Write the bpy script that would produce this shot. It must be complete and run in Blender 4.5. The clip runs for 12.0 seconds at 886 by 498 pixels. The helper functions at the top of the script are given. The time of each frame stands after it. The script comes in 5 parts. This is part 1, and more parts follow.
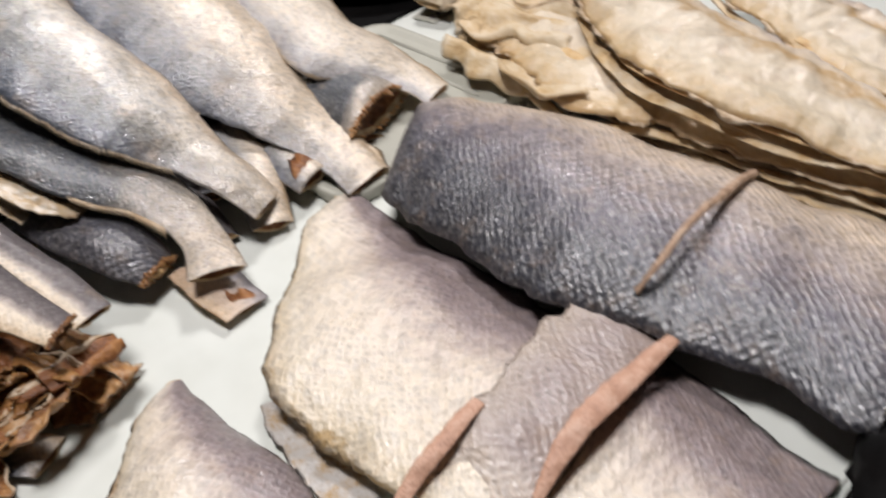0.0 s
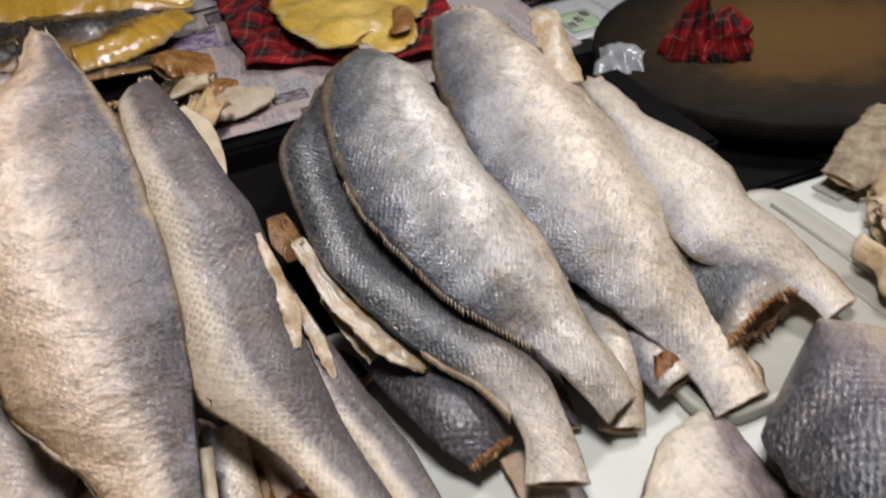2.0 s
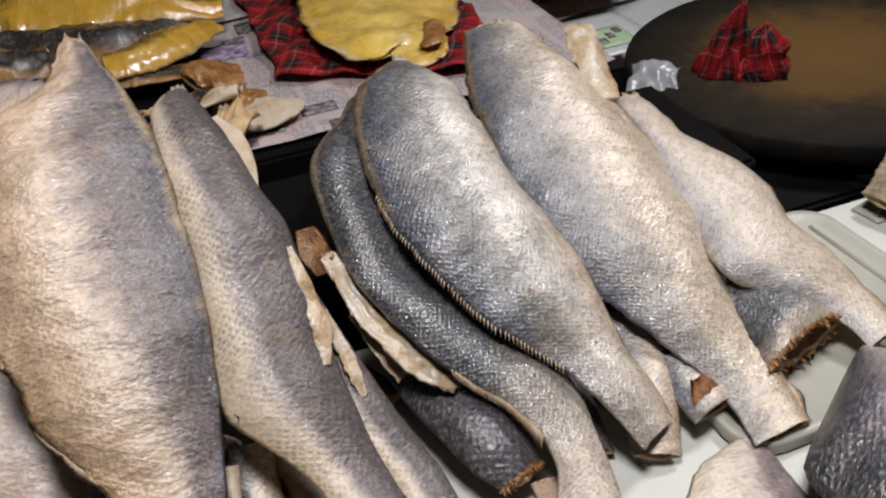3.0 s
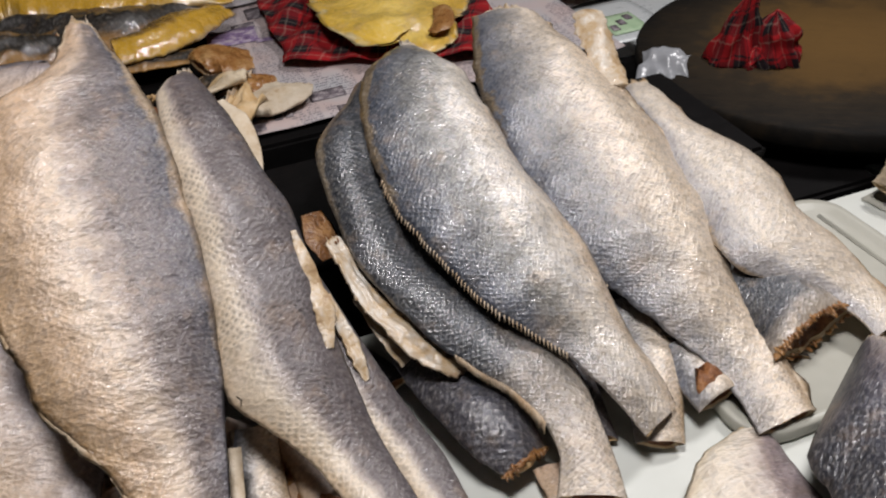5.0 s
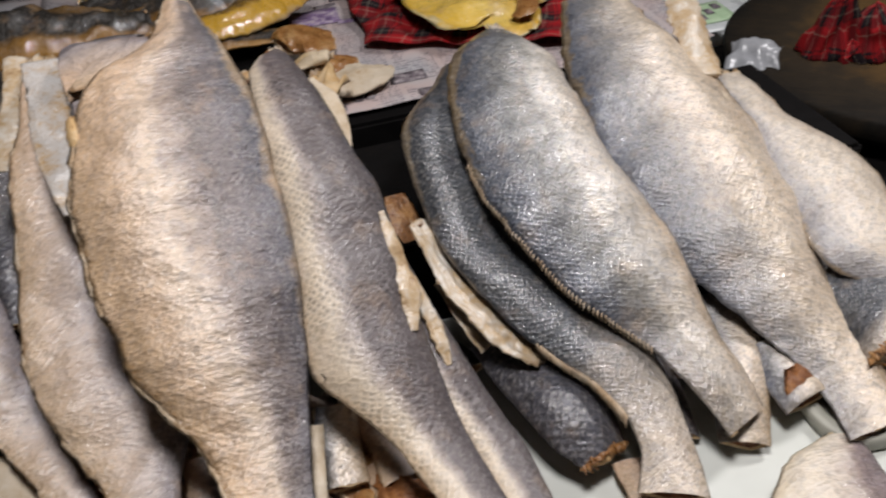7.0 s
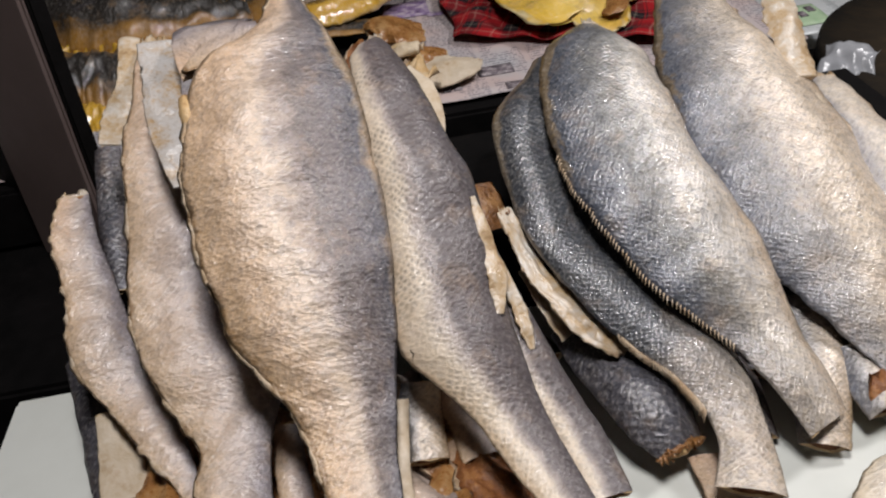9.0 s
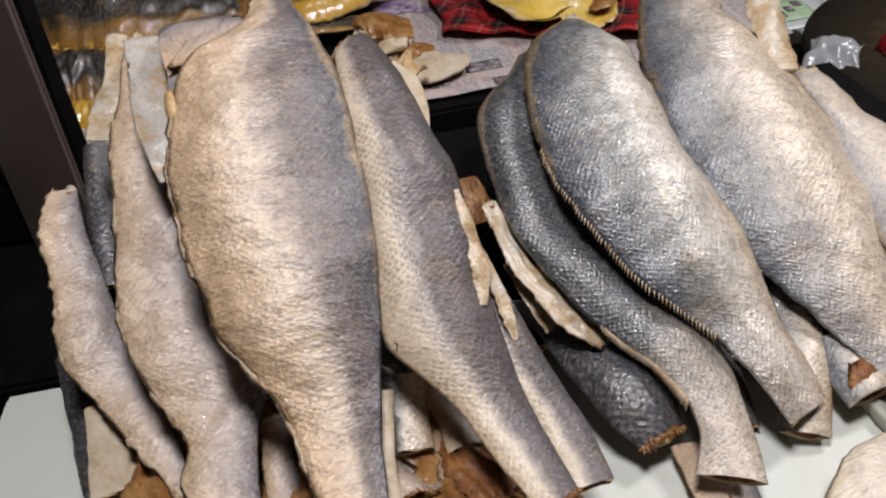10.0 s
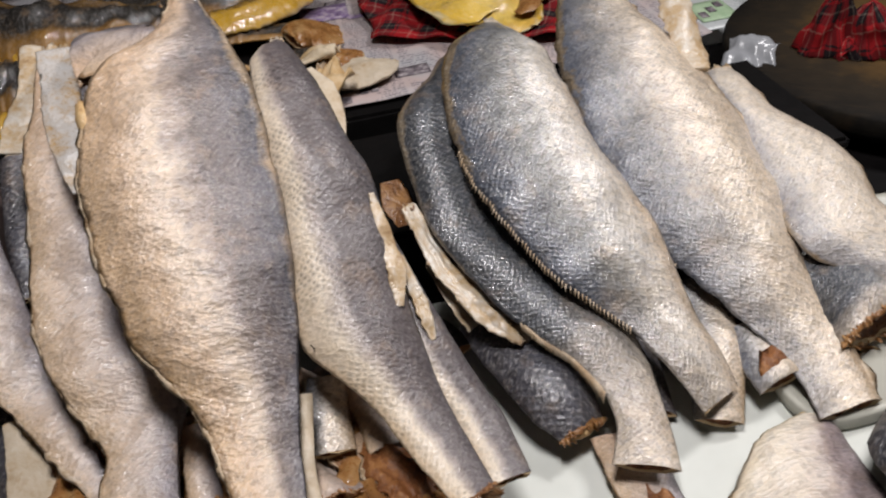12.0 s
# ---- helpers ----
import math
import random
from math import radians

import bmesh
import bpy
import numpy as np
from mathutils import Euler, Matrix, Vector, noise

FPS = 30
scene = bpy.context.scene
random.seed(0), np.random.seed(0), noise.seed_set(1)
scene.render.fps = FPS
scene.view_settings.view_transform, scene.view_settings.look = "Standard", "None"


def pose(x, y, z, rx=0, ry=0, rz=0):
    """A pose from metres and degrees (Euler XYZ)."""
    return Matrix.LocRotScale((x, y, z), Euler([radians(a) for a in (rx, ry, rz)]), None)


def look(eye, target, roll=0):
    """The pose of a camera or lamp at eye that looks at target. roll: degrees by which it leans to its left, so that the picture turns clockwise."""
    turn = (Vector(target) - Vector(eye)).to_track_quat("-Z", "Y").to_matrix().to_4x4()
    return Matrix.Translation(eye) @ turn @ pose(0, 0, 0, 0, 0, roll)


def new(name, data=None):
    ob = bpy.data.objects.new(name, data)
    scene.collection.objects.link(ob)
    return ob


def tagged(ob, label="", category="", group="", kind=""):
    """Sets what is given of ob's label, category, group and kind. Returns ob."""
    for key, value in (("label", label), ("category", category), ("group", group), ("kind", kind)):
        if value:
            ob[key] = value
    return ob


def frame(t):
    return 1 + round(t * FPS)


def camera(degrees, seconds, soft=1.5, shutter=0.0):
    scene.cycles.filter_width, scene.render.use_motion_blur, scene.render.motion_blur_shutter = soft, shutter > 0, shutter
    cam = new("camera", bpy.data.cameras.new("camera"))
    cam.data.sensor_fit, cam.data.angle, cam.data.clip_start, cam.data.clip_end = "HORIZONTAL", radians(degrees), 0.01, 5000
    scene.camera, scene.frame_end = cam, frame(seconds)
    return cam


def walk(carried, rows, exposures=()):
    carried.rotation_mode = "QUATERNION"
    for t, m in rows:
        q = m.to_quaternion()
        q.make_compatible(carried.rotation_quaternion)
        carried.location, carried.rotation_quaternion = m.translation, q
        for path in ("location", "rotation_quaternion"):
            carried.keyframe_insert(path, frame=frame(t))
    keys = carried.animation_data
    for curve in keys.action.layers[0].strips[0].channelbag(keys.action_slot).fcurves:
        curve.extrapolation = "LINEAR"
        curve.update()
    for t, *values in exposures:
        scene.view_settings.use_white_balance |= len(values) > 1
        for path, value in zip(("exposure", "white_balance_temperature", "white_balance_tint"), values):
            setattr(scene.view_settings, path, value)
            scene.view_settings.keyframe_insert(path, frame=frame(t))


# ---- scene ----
cam = camera(54.0, 12.0, soft=2.2, shutter=0.5)
PATH = [
    (0, (0.023, 0.067, 0.416), (-0.066, 1.585, -0.882), -8.1),
    (0.5, (0.036, 0.095, 0.424), (-0.313, 1.621, -0.821), -8.6),
    (1, (0.032, 0.112, 0.422), (-0.551, 1.58, -0.805), -7.8),
    (1.5, (-0.015, 0.153, 0.446), (-0.669, 1.575, -0.798), -8.7),
    (2, (-0.057, 0.182, 0.465), (-0.751, 1.656, -0.695), -7.9),
    (2.5, (-0.068, 0.189, 0.463), (-0.785, 1.689, -0.649), -7.1),
    (3, (-0.071, 0.189, 0.46), (-0.808, 1.666, -0.669), -7.5),
    (5, (-0.067, 0.19, 0.457), (-0.824, 1.643, -0.69), -7.6),
    (5.5, (-0.067, 0.194, 0.455), (-0.827, 1.642, -0.696), -7.6),
    (6, (-0.07, 0.196, 0.455), (-0.846, 1.635, -0.697), -7.6),
    (6.5, (-0.075, 0.198, 0.454), (-0.873, 1.622, -0.702), -7.8),
    (7, (-0.084, 0.186, 0.454), (-0.959, 1.565, -0.7), -8.1),
    (7.5, (-0.093, 0.173, 0.456), (-1.068, 1.488, -0.692), -8.1),
    (7.7, (-0.093, 0.167, 0.456), (-1.1, 1.464, -0.686), -8.1),
    (9.5, (-0.082, 0.165, 0.458), (-1.086, 1.464, -0.684), -8.6),
    (10, (-0.077, 0.164, 0.458), (-1.074, 1.464, -0.689), -8.6),
    (10.5, (-0.073, 0.164, 0.456), (-1.063, 1.468, -0.693), -8.7),
    (11, (-0.065, 0.169, 0.456), (-1.043, 1.48, -0.695), -8.7),
    (11.5, (-0.06, 0.172, 0.457), (-1.003, 1.508, -0.694), -8.5),
    (12, (-0.052, 0.171, 0.457), (-0.966, 1.529, -0.692), -8.3),
]
walk(cam, [(t, look(eye, target, roll)) for t, eye, target, roll in PATH], [(0.0, -0.30), (1.0, -0.42), (2.0, -0.52), (3.0, -0.55), (5.0, -0.54), (7.5, -0.53), (10.0, -0.51), (12.0, -0.47)])

# ---- light ----
world = bpy.data.worlds.new("world")
world.use_nodes = True
scene.world = world
world.node_tree.nodes["Background"].inputs[0].default_value = (1.0, 0.93, 0.85, 1)
world.node_tree.nodes["Background"].inputs[1].default_value = 0.02


def stall_lamp(x, y, z, aim, watts, size):
    data = bpy.data.lights.new("stall_lamp_light", "AREA")
    data.energy, data.shape, data.size, data.color = watts, "DISK", size, (1.0, 0.968, 0.98)
    lamp = new("stall_lamp_light", data)
    lamp.matrix_world = look((x, y, z), aim)


stall_lamp(0.28, 1.42, 1.42, (-0.2, 0.55, 0), 20.0, 0.30)
stall_lamp(-0.14, 0.34, 1.30, (-0.22, 0.52, 0), 20.5, 0.28)
scene.view_settings.exposure = -0.30


# ---- materials ----
class Nodes:
    """A short way to write node trees."""

    def __init__(self, name):
        self.mat = bpy.data.materials.new(name)
        self.mat.use_nodes = True
        self.tree = self.mat.node_tree
        self.bsdf = self.tree.nodes["Principled BSDF"]

    def add(self, kind, **values):
        node = self.tree.nodes.new(kind)
        for key, value in values.items():
            if key in node.inputs:
                self.put(node.inputs[key], value)
            else:
                setattr(node, key, value)
        return node

    def put(self, socket, value):
        if isinstance(value, bpy.types.NodeSocket):
            self.tree.links.new(value, socket)
        else:
            socket.default_value = value

    def math(self, op, a, b=0.0, c=0.0):
        node = self.tree.nodes.new("ShaderNodeMath")
        node.operation = op
        for socket, value in zip(node.inputs, (a, b, c)):
            self.put(socket, value)
        return node.outputs[0]

    def mix(self, fac, a, b, blend="MIX"):
        node = self.tree.nodes.new("ShaderNodeMix")
        node.data_type, node.blend_type = "RGBA", blend
        self.put(node.inputs[0], fac)
        self.put(node.inputs[6], a if isinstance(a, bpy.types.NodeSocket) else (*a, 1))
        self.put(node.inputs[7], b if isinstance(b, bpy.types.NodeSocket) else (*b, 1))
        return node.outputs[2]

    def ramp(self, fac, stops, ease="LINEAR"):
        node = self.tree.nodes.new("ShaderNodeValToRGB")
        node.color_ramp.interpolation = ease
        els = node.color_ramp.elements
        while len(els) < len(stops):
            els.new(0.5)
        for el, (pos, col) in zip(els, stops):
            el.position, el.color = pos, (*((col,) * 3 if isinstance(col, float) else col), 1)
        self.put(node.inputs[0], fac)
        return node.outputs[0]

    def noise(self, vector, scale, detail=3.0, rough=0.55):
        node = self.add("ShaderNodeTexNoise", Scale=scale, Detail=detail, Roughness=rough)
        self.put(node.inputs["Vector"], vector)
        return node.outputs[0]

    def bump(self, height, distance, strength=1.0, normal=None):
        node = self.add("ShaderNodeBump", Height=height, Distance=distance, Strength=strength)
        if normal is not None:
            self.put(node.inputs["Normal"], normal)
        return node.outputs[0]

    def stretch(self, vector, scale):
        node = self.add("ShaderNodeMapping", Scale=scale)
        self.put(node.inputs["Vector"], vector)
        return node.outputs[0]


def fish_skin(name, across, scales=0.004, depth=0.0003, gloss=0.36, dots=0.25, spots=0.20, wrinkle=1.0, sheen=0.15, tail=0.0, blotch=0.45, sparkle=0.25, warm_head=0.0, wet=0.6, film=0.16, stains=0.24, lean=0.0):
    """Dried skin: colours from one edge of the fish to the other, with scales, wrinkles, grain, blotches and painted
    glints.
    """
    n = Nodes(name)
    uv = n.add("ShaderNodeUVMap", uv_map="across").outputs[0]
    flat = n.add("ShaderNodeUVMap", uv_map="metric").outputs[0]
    place = n.add("ShaderNodeTexCoord").outputs["Object"]
    wide = n.noise(place, 24.0, 5.0, 0.6)
    streak = n.noise(n.stretch(flat, (120, 60, 1)), 1.0, 4.0, 0.6)
    along = n.add("ShaderNodeSeparateXYZ", Vector=uv)
    u, v = along.outputs[0], along.outputs[1]
    shift = n.math("ADD", n.math("MULTIPLY", n.math("SUBTRACT", wide, 0.5), blotch), n.math("MULTIPLY", n.math("SUBTRACT", streak, 0.5), 0.20))
    if lean:
        shift = n.math("ADD", shift, n.math("MULTIPLY", n.math("SUBTRACT", v, 0.45), lean))
    col = n.ramp(n.math("ADD", u, shift), across)
    if tail:
        end = n.ramp(n.math("ADD", v, n.math("MULTIPLY", n.math("SUBTRACT", wide, 0.5), 0.3)), [(0.66, 0.0), (0.95, tail)])
        col = n.mix(end, col, (0.66, 0.55, 0.43))
    if warm_head:
        first = n.ramp(n.math("ADD", v, shift), [(0.0, warm_head), (0.42, 0.0)])
        first = n.math("MULTIPLY", first, n.ramp(u, [(0.40, 1.0), (0.55, 0.0)]))
        col = n.mix(first, col, (0.60, 0.40, 0.26))
    fine = n.noise(place, 620.0, 3.0, 0.6)
    wrinkles = n.noise(n.stretch(flat, (230, 330, 1)), 1.0, 3.0, 0.55)
    broad = n.noise(n.stretch(flat, (52, 120, 1)), 1.0, 5.0, 0.64)
    col = n.mix(n.math("MULTIPLY", n.ramp(wrinkles, [(0.48, 0.0), (0.70, 1.0)]), 0.10), col, (0.72, 0.68, 0.63))
    col = n.mix(n.math("MULTIPLY", n.ramp(fine, [(0.50, 0.0), (0.68, 1.0)]), spots), col, (0.10, 0.08, 0.075))
    stain = n.noise(place, 48.0, 5.0, 0.65)
    col = n.mix(n.math("MULTIPLY", n.ramp(stain, [(0.54, 0.0), (0.72, 1.0)]), stains), col, (0.47, 0.31, 0.18))
    bruise = n.noise(n.stretch(place, (1.0, 1.0, 1.3)), 31.0, 4.0, 0.6)
    col = n.mix(n.math("MULTIPLY", n.ramp(bruise, [(0.55, 0.0), (0.70, 1.0)]), 0.10), col, (0.21, 0.185, 0.23))
    # rows of scales, pulled out of line by the drying
    warp = n.add("ShaderNodeTexNoise", Scale=70.0, Detail=2.0)
    n.put(warp.inputs["Vector"], flat)
    pulled = n.add("ShaderNodeMix", data_type="VECTOR")
    pulled.inputs[0].default_value = 0.0045
    n.put(pulled.inputs[4], flat)
    n.put(pulled.inputs[5], warp.outputs["Color"])
    turned = n.add("ShaderNodeMapping", Rotation=(0, 0, radians(45)), Scale=(1 / scales, 1 / scales, 1))
    n.put(turned.inputs["Vector"], pulled.outputs[1])
    cells = n.add("ShaderNodeTexVoronoi", voronoi_dimensions="2D", Scale=1.0, Randomness=0.28)
    n.put(cells.inputs["Vector"], turned.outputs[0])
    cell = cells.outputs["Distance"]
    patch = n.ramp(n.noise(place, 30.0, 3.0), [(0.40, 0.10), (0.62, 1.0)])
    col = n.mix(n.math("MULTIPLY", patch, dots), col, n.ramp(cell, [(0.10, 0.30), (0.42, 1.0)]), "MULTIPLY")
    # glints of the scales, put into the colour and relief along the rows
    glint_grain = n.noise(n.stretch(turned.outputs[0], (1.25, 1.9, 1)), 1.0, 2.5, 0.62)
    each = n.add("ShaderNodeSeparateXYZ", Vector=cells.outputs["Color"])
    glint = n.math("MULTIPLY_ADD", each.outputs[0], 0.35, n.math("MULTIPLY", glint_grain, 0.65))
    col = n.mix(sparkle, col, n.ramp(glint, [(0.30, 0.42), (0.56, 1.0)]), "MULTIPLY")
    bright = n.math("MULTIPLY", n.ramp(glint_grain, [(0.52, 0.0), (0.64, 1.0)]), sparkle * 0.9)
    col = n.mix(bright, col, n.mix(0.24, col, (0.86, 0.82, 0.77)))
    col = n.mix(sparkle * 0.5, col, n.ramp(each.outputs[1], [(0.0, (0.76, 0.83, 1.0)), (0.5, (1.0, 0.97, 0.98)), (1.0, (1.0, 0.93, 0.78))]), "MULTIPLY")
    n.put(n.bsdf.inputs["Base Color"], col)
    n.put(n.bsdf.inputs["Roughness"], n.math("ADD", n.math("MULTIPLY", broad, 0.22), n.math("MULTIPLY_ADD", glint, 0.24, gloss - 0.18)))
    n.bsdf.inputs["Metallic"].default_value = sheen
    n.bsdf.inputs["Specular IOR Level"].default_value = 0.6
    normal = n.bump(cell, depth * 1.3, 0.75)
    normal = n.bump(glint_grain, 0.00042 + depth * 0.5, 0.9, normal)
    normal = n.bump(wrinkles, 0.00040 * wrinkle, 0.8, normal)
    normal = n.bump(broad, 0.0022 * wrinkle, 0.6, normal)
    normal = n.bump(fine, 0.00008, 0.5, normal)
    n.put(n.bsdf.inputs["Normal"], normal)
    n.bsdf.inputs["Coat Weight"].default_value = wet
    n.bsdf.inputs["Coat Roughness"].default_value = film
    n.put(n.bsdf.inputs["Coat Normal"], normal)
    return n.mat


def plain(name, stops, scale, rough=0.6, bump=0.002, spec=0.4, detail=5.0):
    """One material of blotchy colour with a rough relief."""
    n = Nodes(name)
    place = n.add("ShaderNodeTexCoord").outputs["Object"]
    big, small = n.noise(place, scale, detail, 0.62), n.noise(place, scale * 6.5, 3.0)
    col = n.ramp(n.math("ADD", n.math("MULTIPLY", big, 0.75), n.math("MULTIPLY", small, 0.25)), stops)
    n.put(n.bsdf.inputs["Base Color"], col)
    n.put(n.bsdf.inputs["Roughness"], n.math("MULTIPLY_ADD", small, 0.3, rough - 0.15))
    n.bsdf.inputs["Specular IOR Level"].default_value = spec
    n.put(n.bsdf.inputs["Normal"], n.bump(big, bump, 0.8, n.bump(small, bump * 0.3, 0.7)))
    return n.mat


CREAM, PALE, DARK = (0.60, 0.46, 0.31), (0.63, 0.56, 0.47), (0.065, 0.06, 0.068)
skin_open = fish_skin("skin_open", [(0.0, (0.34, 0.21, 0.10)), (0.035, (0.58, 0.40, 0.24)), (0.26, (0.61, 0.44, 0.30)), (0.44, (0.66, 0.53, 0.41)), (0.53, (0.42, 0.34, 0.29)), (0.61, (0.20, 0.163, 0.148)), (0.76, (0.165, 0.14, 0.14)), (0.93, (0.09, 0.088, 0.105)), (1.0, (0.34, 0.25, 0.16))], 0.0034, 0.0003, gloss=0.36, dots=0.25, spots=0.2, sheen=0.05, wrinkle=2.0, warm_head=0.55, blotch=0.14, sparkle=0.45, film=0.14, lean=-0.2, stains=0.34)
skin_scaly = fish_skin("skin_scaly", [(0.0, CREAM), (0.05, (0.64, 0.52, 0.38)), (0.24, (0.66, 0.56, 0.44)), (0.34, (0.36, 0.30, 0.265)), (0.44, (0.115, 0.092, 0.09)), (0.9, (0.085, 0.071, 0.075)), (1.0, DARK)], 0.0036, 0.0003, 0.44, 0.68, 0.12, 1.0, 0.03, sparkle=0.28, blotch=0.14, wet=0.3, lean=-0.20)
skin_pink = fish_skin("skin_pink", [(0.0, (0.36, 0.22, 0.11)), (0.05, (0.58, 0.42, 0.27)), (0.35, (0.58, 0.44, 0.33)), (0.62, (0.52, 0.43, 0.38)), (0.82, (0.30, 0.26, 0.265)), (1.0, (0.15, 0.13, 0.14))], 0.0040, gloss=0.42, dots=0.12, sheen=0.03, wrinkle=1.6, spots=0.24, warm_head=0.6, sparkle=0.36, blotch=0.3, stains=0.36)
# blue grey back, darkened further for the shadow over its upper left
skin_blue = fish_skin("skin_blue", tail=0.75, sheen=0.14, sparkle=0.6, across=[(0.0, (0.20, 0.16, 0.11)), (0.04, (0.04, 0.044, 0.05)), (0.3, (0.055, 0.062, 0.074)), (0.55, (0.085, 0.092, 0.102)), (0.76, (0.22, 0.215, 0.21)), (1.0, PALE)], scales=0.0032, depth=0.0004, gloss=0.36, dots=0.4, wrinkle=0.9, blotch=0.2, film=0.13, lean=0.3, wet=0.75)
# pale belly colour, whitened further for the highlight band down to the tail
skin_silver = fish_skin("skin_silver", tail=0.5, sheen=0.18, sparkle=0.6, across=[(0.0, (0.24, 0.18, 0.11)), (0.03, (0.068, 0.08, 0.105)), (0.16, (0.105, 0.115, 0.138)), (0.34, (0.175, 0.176, 0.172)), (0.48, (0.30, 0.292, 0.27)), (0.60, (0.70, 0.66, 0.60)), (0.84, (0.74, 0.66, 0.56)), (1.0, (0.60, 0.46, 0.32))], scales=0.0031, depth=0.0004, gloss=0.34, dots=0.4, wrinkle=0.9, blotch=0.18, film=0.12, lean=0.34, wet=0.8)
# cream belly widened tailwards, with some of the highlight painted in
skin_creamy = fish_skin("skin_creamy", tail=0.3, sheen=0.14, sparkle=0.56, across=[(0.0, (0.24, 0.18, 0.11)), (0.03, (0.13, 0.145, 0.18)), (0.12, (0.18, 0.185, 0.205)), (0.28, (0.27, 0.26, 0.25)), (0.42, (0.46, 0.41, 0.355)), (0.54, (0.72, 0.62, 0.50)), (0.90, (0.70, 0.56, 0.41)), (1.0, (0.54, 0.38, 0.22))], scales=0.0031, depth=0.0004, gloss=0.35, dots=0.35, wrinkle=1.1, blotch=0.18, film=0.13, lean=0.18, wet=0.75)
skin_pale = fish_skin("skin_pale", tail=0.1, sheen=0.06, sparkle=0.5, across=[(0.0, (0.40, 0.30, 0.19)), (0.05, (0.30, 0.285, 0.285)), (0.18, (0.46, 0.43, 0.41)), (0.32, (0.70, 0.62, 0.52)), (0.8, (0.74, 0.63, 0.50)), (0.95, (0.62, 0.47, 0.31)), (1.0, (0.46, 0.30, 0.15))], scales=0.0031, depth=0.0004, gloss=0.38, dots=0.2, wrinkle=1.1, blotch=0.2)
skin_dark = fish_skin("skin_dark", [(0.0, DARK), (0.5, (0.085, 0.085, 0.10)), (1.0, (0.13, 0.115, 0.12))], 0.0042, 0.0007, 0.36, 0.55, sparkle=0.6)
skin_roll = fish_skin("skin_roll", [(0.0, (0.02, 0.021, 0.03)), (0.20, (0.038, 0.039, 0.053)), (0.33, (0.09, 0.08, 0.10)), (0.46, (0.25, 0.21, 0.215)), (0.58, (0.47, 0.39, 0.345)), (0.72, (0.69, 0.56, 0.44)), (1.0, (0.64, 0.49, 0.35))], 0.0050, 0.0008, 0.40, 0.6, 0.12, 0.7, 0.06, sparkle=0.55, blotch=0.16, lean=0.18)
skin_half = fish_skin("skin_half", [(0.0, (0.46, 0.31, 0.14)), (0.03, (0.68, 0.57, 0.41)), (0.14, (0.76, 0.67, 0.54)), (0.44, (0.73, 0.63, 0.52)), (0.58, (0.46, 0.37, 0.33)), (0.67, (0.28, 0.215, 0.21)), (1.0, (0.21, 0.165, 0.165))], 0.0046, 0.0005, 0.42, 0.3, 0.10, 1.8, 0.03, sparkle=0.36, blotch=0.18)
skin_yellow = fish_skin("skin_yellow", sheen=0.0, across=[(0.0, (0.50, 0.32, 0.14)), (0.06, (0.56, 0.41, 0.23)), (0.22, (0.64, 0.54, 0.40)), (0.50, (0.66, 0.56, 0.43)), (0.60, (0.48, 0.31, 0.14)), (0.68, (0.64, 0.53, 0.40)), (0.86, (0.52, 0.44, 0.40)), (0.95, (0.40, 0.33, 0.31)), (1.0, (0.52, 0.34, 0.16))], scales=0.006, depth=0.0003, gloss=0.38, dots=0.08, spots=0.10, blotch=0.24, wrinkle=2.2, sparkle=0.2, stains=0.45)
skin_oily = fish_skin("skin_oily", [(0.0, (0.52, 0.36, 0.16)), (0.10, (0.58, 0.33, 0.03)), (0.44, (0.54, 0.31, 0.03)), (0.54, (0.22, 0.12, 0.02)), (0.66, (0.07, 0.045, 0.02)), (0.76, (0.40, 0.22, 0.03)), (0.92, (0.30, 0.16, 0.02)), (1.0, (0.4, 0.30, 0.14))], 0.006, 0.0002, 0.20, 0.1, 0.05, 0.8, 0.0, sparkle=0.1, wet=1.0, film=0.10, stains=0.15)
skin_black = fish_skin("skin_black", [(0.0, (0.36, 0.18, 0.03)), (0.14, (0.20, 0.10, 0.02)), (0.24, (0.02, 0.016, 0.012)), (0.58, (0.012, 0.010, 0.008)), (0.70, (0.16, 0.085, 0.02)), (0.80, (0.02, 0.015, 0.01)), (1.0, (0.30, 0.17, 0.04))], 0.006, 0.0002, 0.45, 0.1, 0.1, 0.9, 0.0, sparkle=0.05, wet=0.6, film=0.06, stains=0.3)
skin_maw = fish_skin("skin_maw", [(0.0, (0.62, 0.50, 0.26)), (0.06, (0.70, 0.44, 0.05)), (0.5, (0.76, 0.54, 0.12)), (0.94, (0.66, 0.40, 0.05)), (1.0, (0.62, 0.52, 0.30))], 0.008, 0.0002, 0.3, 0.0, 0.1, 1.6, 0.0, wet=0.9, film=0.14, stains=0.5)
pale_flesh = plain("pale_flesh", [(0.3, (0.34, 0.23, 0.12)), (0.45, (0.47, 0.38, 0.27)), (0.7, (0.56, 0.49, 0.39))], 40, 0.5, 0.003)
membrane = plain("membrane", [(0.35, (0.42, 0.28, 0.14)), (0.5, (0.46, 0.42, 0.38)), (0.7, (0.52, 0.51, 0.50))], 55, 0.3, 0.003, 0.7)
torn_skin = plain("torn_skin", [(0.3, (0.24, 0.13, 0.055)), (0.45, (0.46, 0.33, 0.19)), (0.6, (0.56, 0.50, 0.42)), (0.75, (0.60, 0.57, 0.53))], 48, 0.35, 0.003, 0.7)
golden = plain("golden", [(0.3, (0.30, 0.15, 0.05)), (0.5, (0.55, 0.37, 0.18)), (0.7, (0.64, 0.50, 0.32))], 60, 0.5, 0.003)
